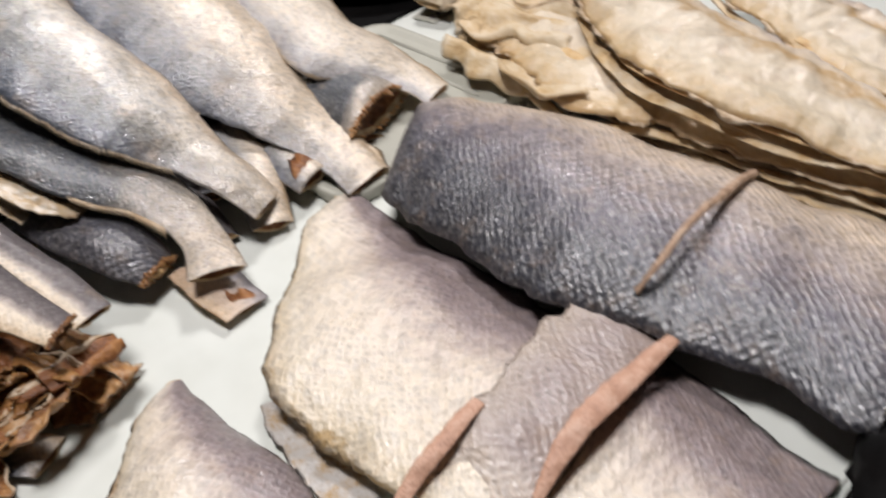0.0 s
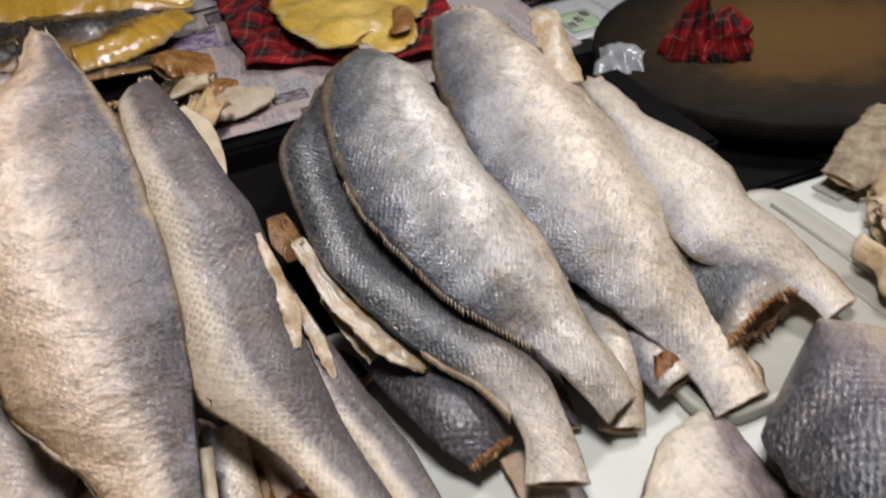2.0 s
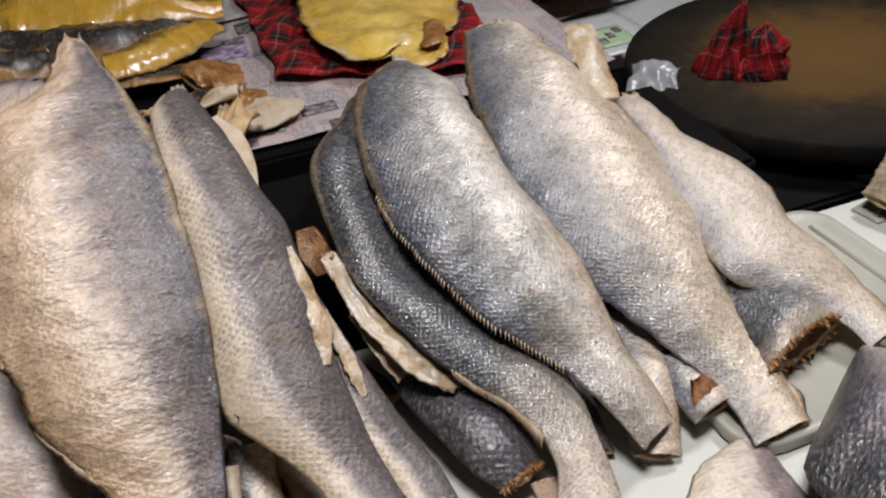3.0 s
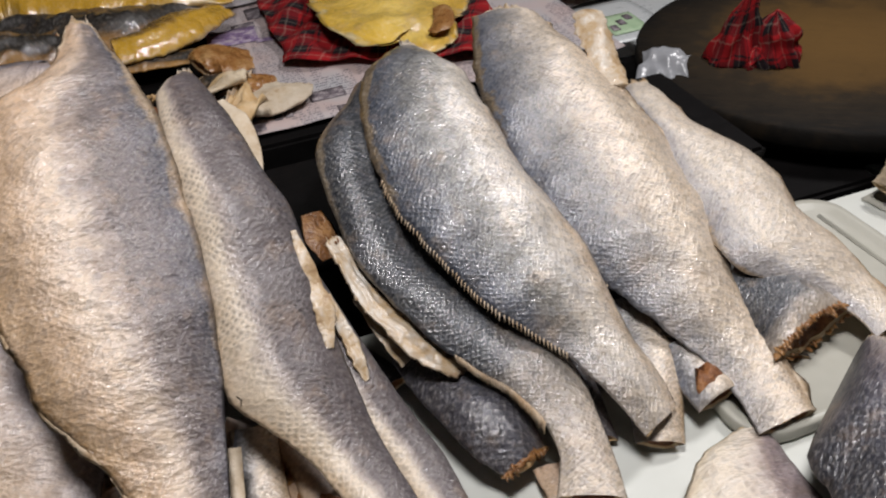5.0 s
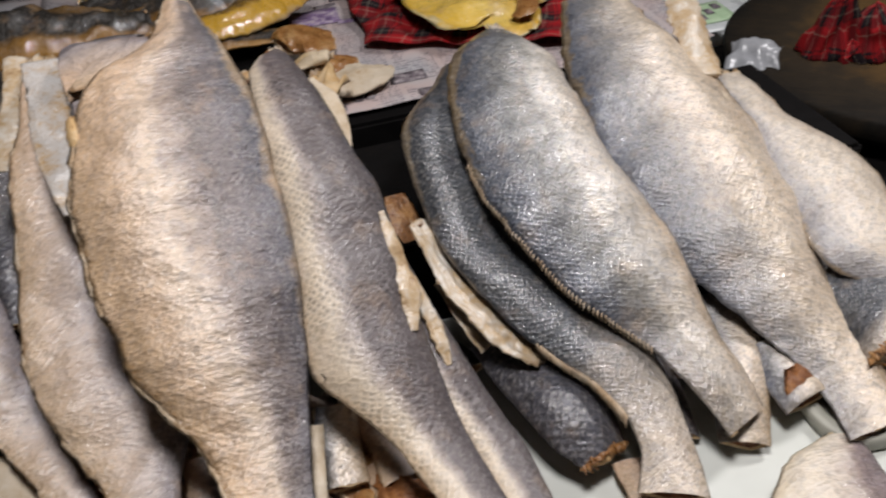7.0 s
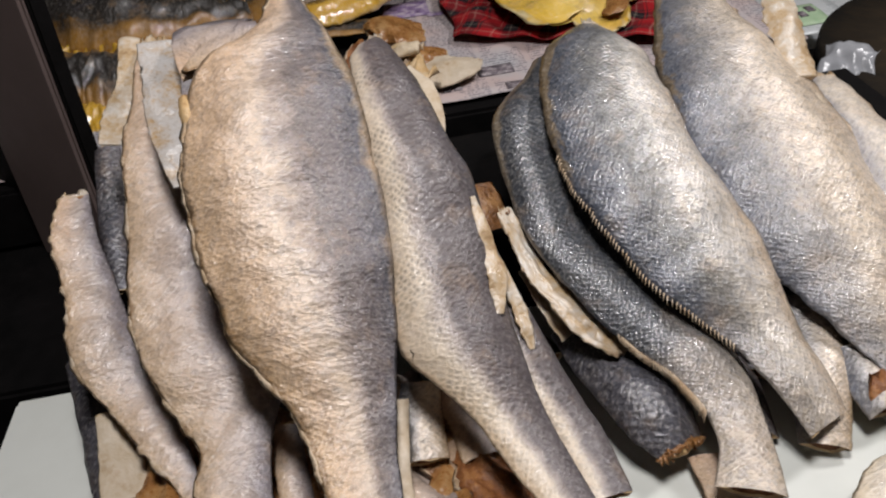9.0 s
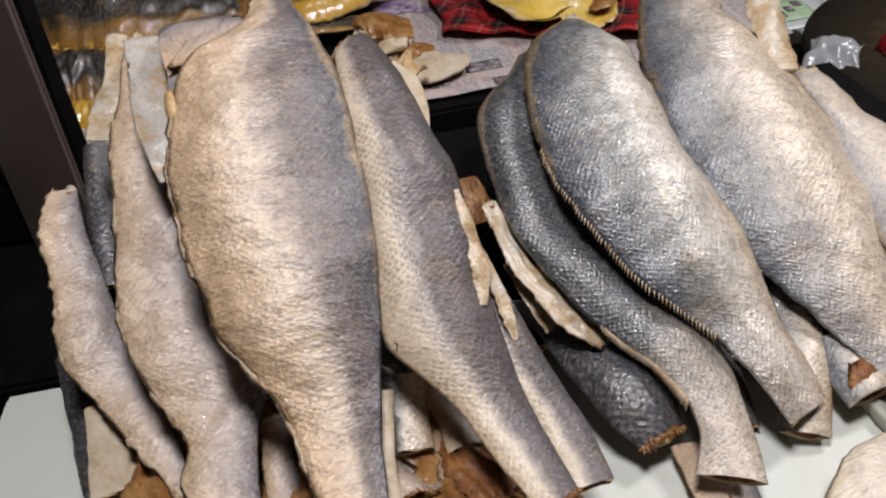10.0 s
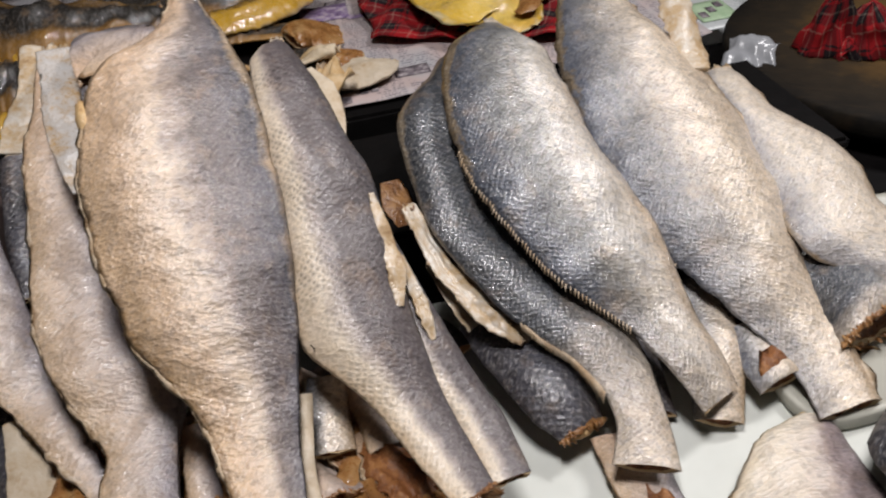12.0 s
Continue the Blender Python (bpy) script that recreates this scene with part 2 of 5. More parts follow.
skin_wrap = fish_skin("skin_wrap", [(0.0, (0.40, 0.32, 0.26)), (0.5, (0.30, 0.23, 0.21)), (1.0, (0.34, 0.26, 0.22))], 0.0050, 0.0006, 0.48, 0.5, 0.2, 1.2, 0.0, 0.95)
cord = plain("cord", [(0.3, (0.26, 0.16, 0.10)), (0.5, (0.42, 0.28, 0.19)), (0.7, (0.56, 0.42, 0.31))], 110, 0.6, 0.003)
flesh = plain("flesh", [(0.3, (0.30, 0.17, 0.07)), (0.5, (0.46, 0.33, 0.18)), (0.7, (0.54, 0.45, 0.32))], 60, 0.6, 0.003)
gut = plain("gut", [(0.3, (0.05, 0.018, 0.008)), (0.5, (0.20, 0.075, 0.025)), (0.7, (0.42, 0.20, 0.07))], 70, 0.45, 0.004)
dried_brown = plain("dried_brown", [(0.3, (0.03, 0.012, 0.005)), (0.45, (0.21, 0.09, 0.03)), (0.58, (0.42, 0.22, 0.085)), (0.76, (0.52, 0.37, 0.22))], 60, 0.34, 0.005, 0.6)
sheet_white = plain("sheet_white", [(0.3, (0.56, 0.57, 0.52)), (0.6, (0.65, 0.665, 0.62))], 5, 0.35, 0.0006)
tray_white = plain("tray_white", [(0.3, (0.40, 0.39, 0.33)), (0.6, (0.46, 0.45, 0.39))], 9, 0.4, 0.0006)
black = plain("black", [(0.3, (0.002, 0.002, 0.002)), (0.7, (0.006, 0.005, 0.005))], 12, 0.6, 0.002, 0.12)
tile_white = plain("tile_white", [(0.3, (0.42, 0.44, 0.44)), (0.7, (0.52, 0.54, 0.54))], 8, 0.3, 0.0005)
rim_brown = plain("rim_brown", [(0.32, (0.16, 0.09, 0.04)), (0.42, (0.40, 0.28, 0.17)), (0.55, (0.56, 0.44, 0.31)), (0.7, (0.58, 0.50, 0.41))], 90, 0.5, 0.003)
post_grey = plain("post_grey", [(0.3, (0.15, 0.11, 0.10)), (0.7, (0.20, 0.15, 0.138))], 10, 0.5, 0.0006)


# ---- building ----
def finish(bm, name, mat, parent=None, smooth=True, label=""):
    mesh = bpy.data.meshes.new(name)
    bmesh.ops.recalc_face_normals(bm, faces=bm.faces)
    bm.to_mesh(mesh)
    bm.free()
    for face in mesh.polygons:
        face.use_smooth = smooth
    mesh.materials.append(mat)
    ob = new(name, mesh)
    ob.parent = parent
    return tagged(ob, label)


def part(name, bm, mat, parent, label="", smooth=True):
    return finish(bm, name, mat, parent, smooth, label)


def curve_at(rows, f):
    """Catmull-Rom through the rows at f in 0..1."""
    rows = np.array(rows, float)
    x = f * (len(rows) - 1)
    i = min(int(x), len(rows) - 2)
    p = [rows[max(i - 1, 0)], rows[i], rows[i + 1], rows[min(i + 2, len(rows) - 1)]]
    t = x - i
    return 0.5 * (2 * p[1] + (p[2] - p[0]) * t + (2 * p[0] - 5 * p[1] + 4 * p[2] - p[3]) * t**2 + (3 * p[1] - p[0] - 3 * p[2] + p[3]) * t**3)


LEVEL = Vector((0.14, 0, 1)).normalized()


def frames(rows, count, roll=0.0):
    """Places, width, and the side, up and ahead directions along a spine. Rows: x, y, z and the width, or the reach to either side."""
    pts = [curve_at(rows, k / (count - 1)) for k in range(count)]
    out = []
    for k, p in enumerate(pts):
        a, b = pts[max(k - 1, 0)], pts[min(k + 1, count - 1)]
        ahead = Vector((b - a)[:3]).normalized()
        up = (LEVEL - ahead * LEVEL.dot(ahead)).normalized()
        up = Matrix.Rotation(radians(roll), 3, ahead) @ up
        side = ahead.cross(up).normalized()
        c, w = Vector(p[:3]), p[3]
        if len(p) > 4:
            c, w = c + side * (p[3] - p[4]) / 2, p[3] + p[4]
        out.append((c, max(w, 0.004), side, up, ahead))
    return out


TOP = 26


def body_mesh(rows, high, low, rag, seed, count, round_, lump, roll, pleat=0.0):
    """A fish's body: rings along a spine, arched above and flatter below."""
    top, under = TOP, 8
    bm = bmesh.new()
    across, metric = bm.loops.layers.uv.new("across"), bm.loops.layers.uv.new("metric")
    rings, data, run, last = [], {}, 0.0, None
    for k, (c, w, side, up, ahead) in enumerate(frames(rows, count, roll)):
        run += (c - last).length if last else 0
        last = c
        ring = []
        kk = run * 150
        lr = [1 + rag * (noise.noise((kk * 0.33, seed, s)) + 0.7 * noise.noise((kk * 1.3, seed, s)) + 0.22 * noise.noise((kk * 2.7, seed, s))) * (1.0 if s == 0 else 0.45) for s in (0, 9)]
        for j in range(top + under):
            over = j <= top
            u = j / top if over else 1 - (j - top) / under
            x = 1 - u * 2
            x = math.copysign(abs(x) ** 0.85, x)
            h = (1 - abs(x) ** round_) * w * (high if over else -low) * (1 - 0.45 * (k / (count - 1)) ** 4)
            g = lr[0] + (lr[1] - lr[0]) * u
            p = c + side * (x * w / 2 * g) + up * h
            d = noise.noise(p * 21 + Vector((seed, 0, 0))) * lump * 1.5 + noise.noise(p * 75 + Vector((0, seed, 0))) * lump * 0.35
            if over and pleat:
                d += pleat * math.sin(u * 17 + 4 * noise.noise((k * 0.12, u * 2, seed))) * math.sin(u * math.pi)
            p += up * d * (1 if over else 0.4)
            v = bm.verts.new(p)
            data[v] = (u, k / (count - 1), u * w, run)
            ring.append(v)
        rings.append(ring)
    for a, b in zip(rings, rings[1:]):
        for j in range(len(a)):
            q = (j + 1) % len(a)
            face = bm.faces.new((a[j], a[q], b[q], b[j]))
            for loop in face.loops:
                u, v, s, r = data[loop.vert]
                loop[across].uv, loop[metric].uv = (u, v), (s, r)
    return bm, [[v.co.copy() for v in ring] for ring in rings]


def end_cap(ring, inward, deep, seed, squeeze=0.8):
    """The flesh rim and the hollow of a cut end."""
    mid = sum(ring, Vector()) / len(ring)
    rim, hollow = bmesh.new(), bmesh.new()
    rows = []
    for f, d in ((1.0, 0.0), (squeeze, 0.001)):
        rows.append([rim.verts.new(mid + (p - mid) * (f + (0.10 * noise.noise(p * 150 + Vector((seed, 0, 0))) if f < 1 else 0)) + inward * (d + 0.003 * noise.noise(p * 90))) for p in ring])
    inner = [v.co.copy() for v in rows[1]]
    for j in range(len(ring)):
        q = (j + 1) % len(ring)
        rim.faces.new((rows[0][j], rows[0][q], rows[1][q], rows[1][j]))
    rows = []
    for f, d in ((1.0, 0.0), (0.75, deep * 0.7), (0.4, deep)):
        rows.append([hollow.verts.new(mid + (p - mid) * f + inward * (d * (1 + 0.5 * noise.noise(p * 120)))) for p in inner])
    for a, b in zip(rows, rows[1:]):
        for j in range(len(a)):
            q = (j + 1) % len(a)
            hollow.faces.new((a[j], a[q], b[q], b[j]))
    hollow.faces.new(rows[-1])
    return rim, hollow


def edge_strip(rings, j, width, thick, seed, out):
    """A ragged lip of dried flesh along an edge of the body."""
    bm = bmesh.new()
    rows = []
    for k, ring in enumerate(rings):
        p, mid = ring[j], sum(ring, Vector()) / len(ring)
        way = (p - mid).normalized()
        g = width * (0.1 + 1.3 * noise.noise((k * 0.11, seed, 3)) + 0.9 * noise.noise((k * 0.37, seed, 5)))
        shown = min(1.0, max(0.0, g / width * 3))
        tip = p + way * max(g, 0.0004) * out - Vector((0, 0, thick * 0.5))
        up = Vector((0, 0, thick * shown * (0.7 + 0.5 * noise.noise((k * 0.8, seed, 8)))))
        rows.append([bm.verts.new(q) for q in (p - way * 0.002 + up * 0.9, p - way * 0.0008 + up, tip, p - way * 0.0008 - up, p - way * 0.002 - up)])
    for a, b in zip(rows, rows[1:]):
        for j in range(4):
            bm.faces.new((a[j], a[j + 1], b[j + 1], b[j]))
    return bm


COUNT = [0]


def dried_fish(label, rows, skin, high=0.28, low=0.22, rag=0.05, count=46, round_=2.5, lump=0.003, roll=0.0, lips=(), caps=(True, True),
               name="dried_fish", category="dried fish", group="dried fish on the stall", deep=0.004, cut=None, extra=(), pleat=0.0, fringe=None, collar=0.0, crust=(), ragged=0.2, crumple=0.004):
    COUNT[0] += 1
    seed = COUNT[0] * 7.31
    root = tagged(new(name), label, category, group)
    root.location = Vector(rows[-1][:3]) - Vector((0, 0, low * sum(rows[-1][3:])))
    bm, rings = body_mesh(rows, high, low, rag, seed, count, round_, lump, roll, pleat)
    back = Matrix.Translation(-root.location)

    def child(nm, mesh, mat, lab=""):
        bmesh.ops.transform(mesh, matrix=back, verts=mesh.verts)
        return part(nm, mesh, mat, root, lab)

    child("body", bm, skin)
    if collar:
        ring, after = rings[0], rings[1]
        mid = sum(ring, Vector()) / len(ring)
        back_way = (mid - sum(after, Vector()) / len(after)).normalized()
        torn, layers = bmesh.new(), []
        n_ring = len(ring) * 3
        for inner in (0, 1):
            rows_ = []
            for f in (0.0, 0.5, 1.0):
                line = []
                for q in range(n_ring):
                    a, b = ring[q // 3], ring[(q // 3 + 1) % len(ring)]
                    p = a.lerp(b, q % 3 / 3)
                    long = collar * max(0.12, 0.5 + 0.9 * noise.noise((q * 0.055, seed, 1)) + 0.22 * noise.noise((q * 0.21, seed, 2)))
                    out = (p - mid) * (0.25 * noise.noise((q * 0.09, seed, 5 + f)) - 0.25) * f
                    line.append(torn.verts.new(p + back_way * (long * f - 0.002) + out - (p - mid) * 0.04 * inner + Vector((0, 0, collar * 0.35 * f * noise.noise((q * 0.3, seed, 8))))))
                rows_.append(line)
            layers.append(rows_)
        for rows_ in layers:
            for a, b in zip(rows_, rows_[1:]):
                for q in range(n_ring):
                    torn.faces.new((a[q], a[(q + 1) % n_ring], b[(q + 1) % n_ring], b[q]))
        a, b = layers[0][-1], layers[1][-1]
        for q in range(n_ring):
            torn.faces.new((a[q], a[(q + 1) % n_ring], b[(q + 1) % n_ring], b[q]))
        child("torn_neck", torn, torn_skin, "torn tan skin where the head was cut off")
    for at, on in zip((0, -1), caps):
        if on:
            ring, near = rings[at], rings[1 if at == 0 else -2]
            inward = (sum(near, Vector()) - sum(ring, Vector())).normalized()
            rim, hollow = end_cap(ring, inward, deep, seed)
            edge = child("flesh_rim", rim, flesh, "ragged tan rim of dried flesh")
            child("cut_hollow", hollow, cut or gut, "dark brown hollow where the fish was cut").parent = edge
    for k, (nm, more, mat, tall) in enumerate(extra):
        mesh, _ = body_mesh(more, tall, tall, ragged, seed + k + 1, 44, 2.0, crumple, roll)
        bmesh.ops.holes_fill(mesh, edges=mesh.edges)
        child(nm, mesh, mat)
    if fringe:
        j, k0, k1, size, many = fringe
        for q in range(many):
            f = k0 + (k1 - k0) * q / (many - 1)
            ring = rings[int(f * (count - 1))]
            after = rings[min(int(f * (count - 1)) + 1, count - 1)]
            p = ring[j].lerp(after[j], f * (count - 1) % 1)
            away = (p - sum(ring, Vector()) / len(ring)).normalized()
            along = (after[j] - ring[j]).normalized()
            long = size * (0.5 + 0.9 * q / many) * (1 + 0.5 * noise.noise((q * 0.9, seed, 0)))
            way = (away * 0.7 + along * 0.6 - Vector((0, 0, 0.35))).normalized()
            m = Matrix.Translation(p + way * long / 2) @ way.to_track_quat("Z", "Y").to_matrix().to_4x4()
            comb = bmesh.new()
            bmesh.ops.create_cone(comb, cap_ends=True, segments=5, radius1=0.0006, radius2=0.0002, depth=long + 0.004, matrix=m)
            child("fin_spine", comb, rim_brown)
    for at, size, mat in crust:
        ring, grains = rings[at], bmesh.new()
        for q in range(len(ring) * 4):
            c = ring[q // 4].lerp(ring[(q // 4 + 1) % len(ring)], q % 4 / 4)
            g = size * (0.35 + 0.9 * abs(noise.noise((q * 0.7, seed, 4))))
            shift = Vector((noise.noise((q * 1.3, seed, 1)), noise.noise((q * 1.3, seed, 2)), noise.noise((q * 1.3, seed, 3)))) * size
            blob(grains, c + shift, (g * 1.3, g * 0.4, g * 0.5), seed + q, 0.9, 2.4, 2, q * 1.1)
        child("dried_crust", grains, mat, "crumbly golden brown crust at the cut")
    for j, width in lips:
        child("belly_edge", edge_strip(rings, j, width, 0.0006, seed + j, 1.0), rim_brown, "thin golden ragged edge of the belly")
    return root


def box(bm, x0, x1, y0, y1, z0, z1, bevel=0.0):
    made = bmesh.ops.create_cube(bm, size=1)["verts"]
    for v in made:
        v.co = Vector(((x0 + x1) / 2 + v.co.x * (x1 - x0), (y0 + y1) / 2 + v.co.y * (y1 - y0), (z0 + z1) / 2 + v.co.z * (z1 - z0)))
    if bevel:
        bmesh.ops.bevel(bm, geom=list({e for v in made for e in v.link_edges}), offset=bevel, segments=2, affect="EDGES")


def sheet(shape, nx, ny, thick):
    """A closed thin sheet from shape(u, v), with u and v in 0..1."""
    bm = bmesh.new()
    uv = bm.loops.layers.uv.new("metric")
    layers = []
    for side in (0, 1):
        layers.append([[bm.verts.new(shape(i / nx, j / ny) - Vector((0, 0, thick * side))) for j in range(ny + 1)] for i in range(nx + 1)])
    for g in layers:
        for i in range(nx):
            for j in range(ny):
                bm.faces.new((g[i][j], g[i + 1][j], g[i + 1][j + 1], g[i][j + 1]))
    a, b = layers
    rim = [(i, 0) for i in range(nx)] + [(nx, j) for j in range(ny)] + [(i, ny) for i in range(nx, 0, -1)] + [(0, j) for j in range(ny, 0, -1)]
    for (i, j), (p, q) in zip(rim, rim[1:] + rim[:1]):
        bm.faces.new((a[i][j], a[p][q], b[p][q], b[i][j]))
    return bm


def blob(bm, centre, size, seed, rough=0.25, freq=2.0, sub=3, turn=0.0):
    """A lumpy round mass."""
    made = bmesh.ops.create_icosphere(bm, subdivisions=sub, radius=1)["verts"]
    m = Matrix.Rotation(turn, 3, "Z")
    for v in made:
        d = v.co.normalized()
        r = 1 + rough * noise.noise(d * freq + Vector((seed, 0, 0))) + rough * 0.6 * noise.noise(d * freq * 2.7 + Vector((0, seed, 0)))
        v.co = Vector(centre) + m @ Vector((d.x * size[0] * r, d.y * size[1] * r, d.z * size[2] * r))


def newsprint():
    n = Nodes("newsprint")
    place = n.add("ShaderNodeTexCoord").outputs["Object"]
    xyz = n.add("ShaderNodeSeparateXYZ", Vector=place)
    x, y = xyz.outputs[0], xyz.outputs[1]
    line = n.math("GREATER_THAN", n.math("SINE", n.math("MULTIPLY", y, 2 * math.pi / 0.0062)), 0.05)
    word = n.math("GREATER_THAN", n.noise(n.stretch(place, (300, 161, 1)), 1.0, 1.0), 0.47)
    column = n.math("LESS_THAN", n.math("FRACT", n.math("MULTIPLY", x, 1 / 0.052)), 0.88)
    block = n.math("GREATER_THAN", n.noise(n.stretch(place, (14, 19, 1)), 1.0, 0.0), 0.42)
    ink = n.math("MULTIPLY", n.math("MULTIPLY", line, word), n.math("MULTIPLY", column, block))
    base = n.mix(n.ramp(n.noise(place, 9.0, 3.0), [(0.4, 0.0), (0.6, 1.0)]), (0.44, 0.35, 0.33), (0.39, 0.38, 0.39))
    n.put(n.bsdf.inputs["Base Color"], n.mix(n.math("MULTIPLY", ink, 0.8), base, (0.12, 0.11, 0.13)))
    n.bsdf.inputs["Roughness"].default_value = 0.75
    n.put(n.bsdf.inputs["Normal"], n.bump(n.noise(place, 26.0, 3.0), 0.004, 0.6))
    return n.mat


def tartan():
    n = Nodes("tartan")
    place = n.add("ShaderNodeTexCoord").outputs["Object"]
    xyz = n.add("ShaderNodeSeparateXYZ", Vector=n.add("ShaderNodeUVMap", uv_map="metric").outputs[0])
    col = None
    dark, white = None, None
    for axis in (0, 1):
        f = n.math("FRACT", n.math("MULTIPLY", xyz.outputs[axis], 1 / 0.046))
        band = n.ramp(f, [(0.0, 0.0), (0.34, 1.0), (0.74, 0.0), (0.80, 1.0), (0.84, 0.0)], "CONSTANT")
        thin = n.ramp(f, [(0.0, 0.0), (0.15, 1.0), (0.19, 0.0), (0.52, 0.7), (0.56, 0.0)], "CONSTANT")
        dark = band if dark is None else n.math("ADD", dark, band)
        white = thin if white is None else n.math("ADD", white, thin)
    col = n.mix(n.math("MULTIPLY", dark, 0.48), (0.27, 0.010, 0.013), (0.004, 0.009, 0.011))
    col = n.mix(n.math("MULTIPLY", white, 0.16), col, (0.5, 0.45, 0.35))
    n.put(n.bsdf.inputs["Base Color"], col)
    n.bsdf.inputs["Roughness"].default_value = 0.9
    n.bsdf.inputs["Specular IOR Level"].default_value = 0.15
    n.put(n.bsdf.inputs["Normal"], n.bump(n.noise(place, 900.0, 2.0), 0.0006, 0.8))
    return n.mat


def worn_board():
    n = Nodes("worn_board")
    place = n.add("ShaderNodeTexCoord").outputs["Object"]
    xyz = n.add("ShaderNodeSeparateXYZ", Vector=place)
    r = n.math("SQRT", n.math("ADD", n.math("POWER", xyz.outputs[0], 2.0), n.math("POWER", xyz.outputs[1], 2.0)))
    rub = n.noise(place, 16.0, 6.0, 0.7)
    f = n.math("ADD", n.math("MULTIPLY", r, 3.6), n.math("MULTIPLY", n.math("SUBTRACT", rub, 0.5), 0.5))
    col = n.ramp(f, [(0.10, (0.115, 0.062, 0.017)), (0.38, (0.092, 0.050, 0.014)), (0.60, (0.022, 0.015, 0.008)), (0.86, (0.005, 0.004, 0.003))])
    scratch = n.noise(n.stretch(place, (30, 300, 10)), 1.0, 4.0)
    col = n.mix(n.math("MULTIPLY", n.ramp(scratch, [(0.5, 0.0), (0.75, 1.0)]), 0.18), col, (0.06, 0.035, 0.014))
    n.put(n.bsdf.inputs["Base Color"], col)
    n.put(n.bsdf.inputs["Roughness"], n.math("MULTIPLY_ADD", rub, 0.2, 0.68))
    n.bsdf.inputs["Specular IOR Level"].default_value = 0.2
    n.put(n.bsdf.inputs["Normal"], n.bump(scratch, 0.0012, 0.7, n.bump(rub, 0.004, 0.6)))
    return n.mat


news_paper, tartan_cloth, worn_wood = newsprint(), tartan(), worn_board()
ink_dark = plain("ink_dark", [(0.36, (0.03, 0.025, 0.03)), (0.5, (0.14, 0.115, 0.13)), (0.64, (0.42, 0.38, 0.38))], 95, 0.7, 0.0003)
ink_red = plain("ink_red", [(0.3, (0.42, 0.06, 0.06)), (0.7, (0.50, 0.12, 0.10))], 90, 0.7, 0.0003)
ink_violet = plain("ink_violet", [(0.36, (0.07, 0.04, 0.10)), (0.48, (0.22, 0.15, 0.27)), (0.62, (0.46, 0.40, 0.43))], 95, 0.7, 0.0003)
ink_blue = plain("ink_blue", [(0.3, (0.10, 0.30, 0.45)), (0.7, (0.40, 0.55, 0.62))], 50, 0.7, 0.0003)
print_green = plain("print_green", [(0.3, (0.25, 0.38, 0.22)), (0.7, (0.45, 0.55, 0.38))], 60, 0.6, 0.0003)
pale_blue = plain("pale_blue", [(0.3, (0.42, 0.55, 0.58)), (0.7, (0.55, 0.66, 0.68))], 9, 0.3, 0.0004)
metal = plain("metal", [(0.3, (0.35, 0.35, 0.36)), (0.7, (0.5, 0.5, 0.5))], 60, 0.3, 0.0004)
film_n = Nodes("clear_film")
film_n.bsdf.inputs["Base Color"].default_value = (0.40, 0.41, 0.43, 1)
film_n.bsdf.inputs["Roughness"].default_value = 0.22
film_n.bsdf.inputs["Alpha"].default_value = 0.6
clear_film = film_n.mat
tail_brown = plain("tail_brown", [(0.3, (0.10, 0.075, 0.05)), (0.5, (0.30, 0.23, 0.15)), (0.7, (0.50, 0.42, 0.30))], 90, 0.6, 0.004)
strap_pink = plain("strap_pink", [(0.3, (0.34, 0.18, 0.12)), (0.5, (0.50, 0.29, 0.20)), (0.7, (0.62, 0.42, 0.32))], 80, 0.5, 0.003)
amber_flesh = plain("amber_flesh", [(0.3, (0.10, 0.035, 0.01)), (0.5, (0.28, 0.13, 0.04)), (0.7, (0.46, 0.28, 0.12))], 45, 0.3, 0.003, 0.7)
yellow_fold = plain("yellow_fold", [(0.3, (0.26, 0.14, 0.05)), (0.42, (0.48, 0.34, 0.18)), (0.6, (0.60, 0.50, 0.36))], 35, 0.5, 0.004)

# ---- setting ----
STALL = pose(-0.70, 0.37, 0, 0, 0, 41)


def slab(name, mat, x0, x1, y0, y1, z0, z1, label, bevel=0.004):
    bm = bmesh.new()
    box(bm, x0, x1, y0, y1, z0, z1, bevel)
    ob = tagged(finish(bm, name, mat, smooth=False), label, kind="structure")
    ob.matrix_world = STALL
    return ob


slab("counter_top", sheet_white, 0.0, 1.9, -0.625, 0.0, -0.035, 0.0, "white plastic covered stall counter under the fish")
slab("counter_front", black, 0.02, 1.88, -0.60, -0.02, -0.86, -0.036, "dark front of the stall counter")
slab("rear_counter", tile_white, -0.6, 2.4, 0.06, 1.9, -0.10, -0.03, "white tiled rear counter of the stall")
slab("rear_front", black, -0.6, 2.4, 0.07, 1.88, -0.86, -0.101, "dark front of the rear counter")
slab("rear_mat", black, -0.55, 0.945, 0.03, 0.42, -0.104, -0.018, "black mat on the rear counter")
slab("rear_platform", black, -0.6, 0.79, 0.265, 1.6, -0.015, 0.052, "low black platform under the newspapers")
slab("floor", black, -3.0, 4.0, -3.0, 3.5, -0.90, -0.865, "dark market floor below the stall")
slab("wall_north", black, -3.0, 4.0, 3.5, 3.6, -0.9, 2.6, "dark wall behind the stall")
slab("wall_south", post_grey, -3.0, 4.0, -3.1, -3.0, -0.9, 2.6, "grey wall across the market aisle")
slab("wall_west", post_grey, -3.1, -3.0, -3.0, 3.5, -0.9, 2.6, "grey wall at the end of the stall")
slab("wall_east", post_grey, 4.0, 4.1, -3.0, 3.5, -0.9, 2.6, "grey wall at the other end of the stall")
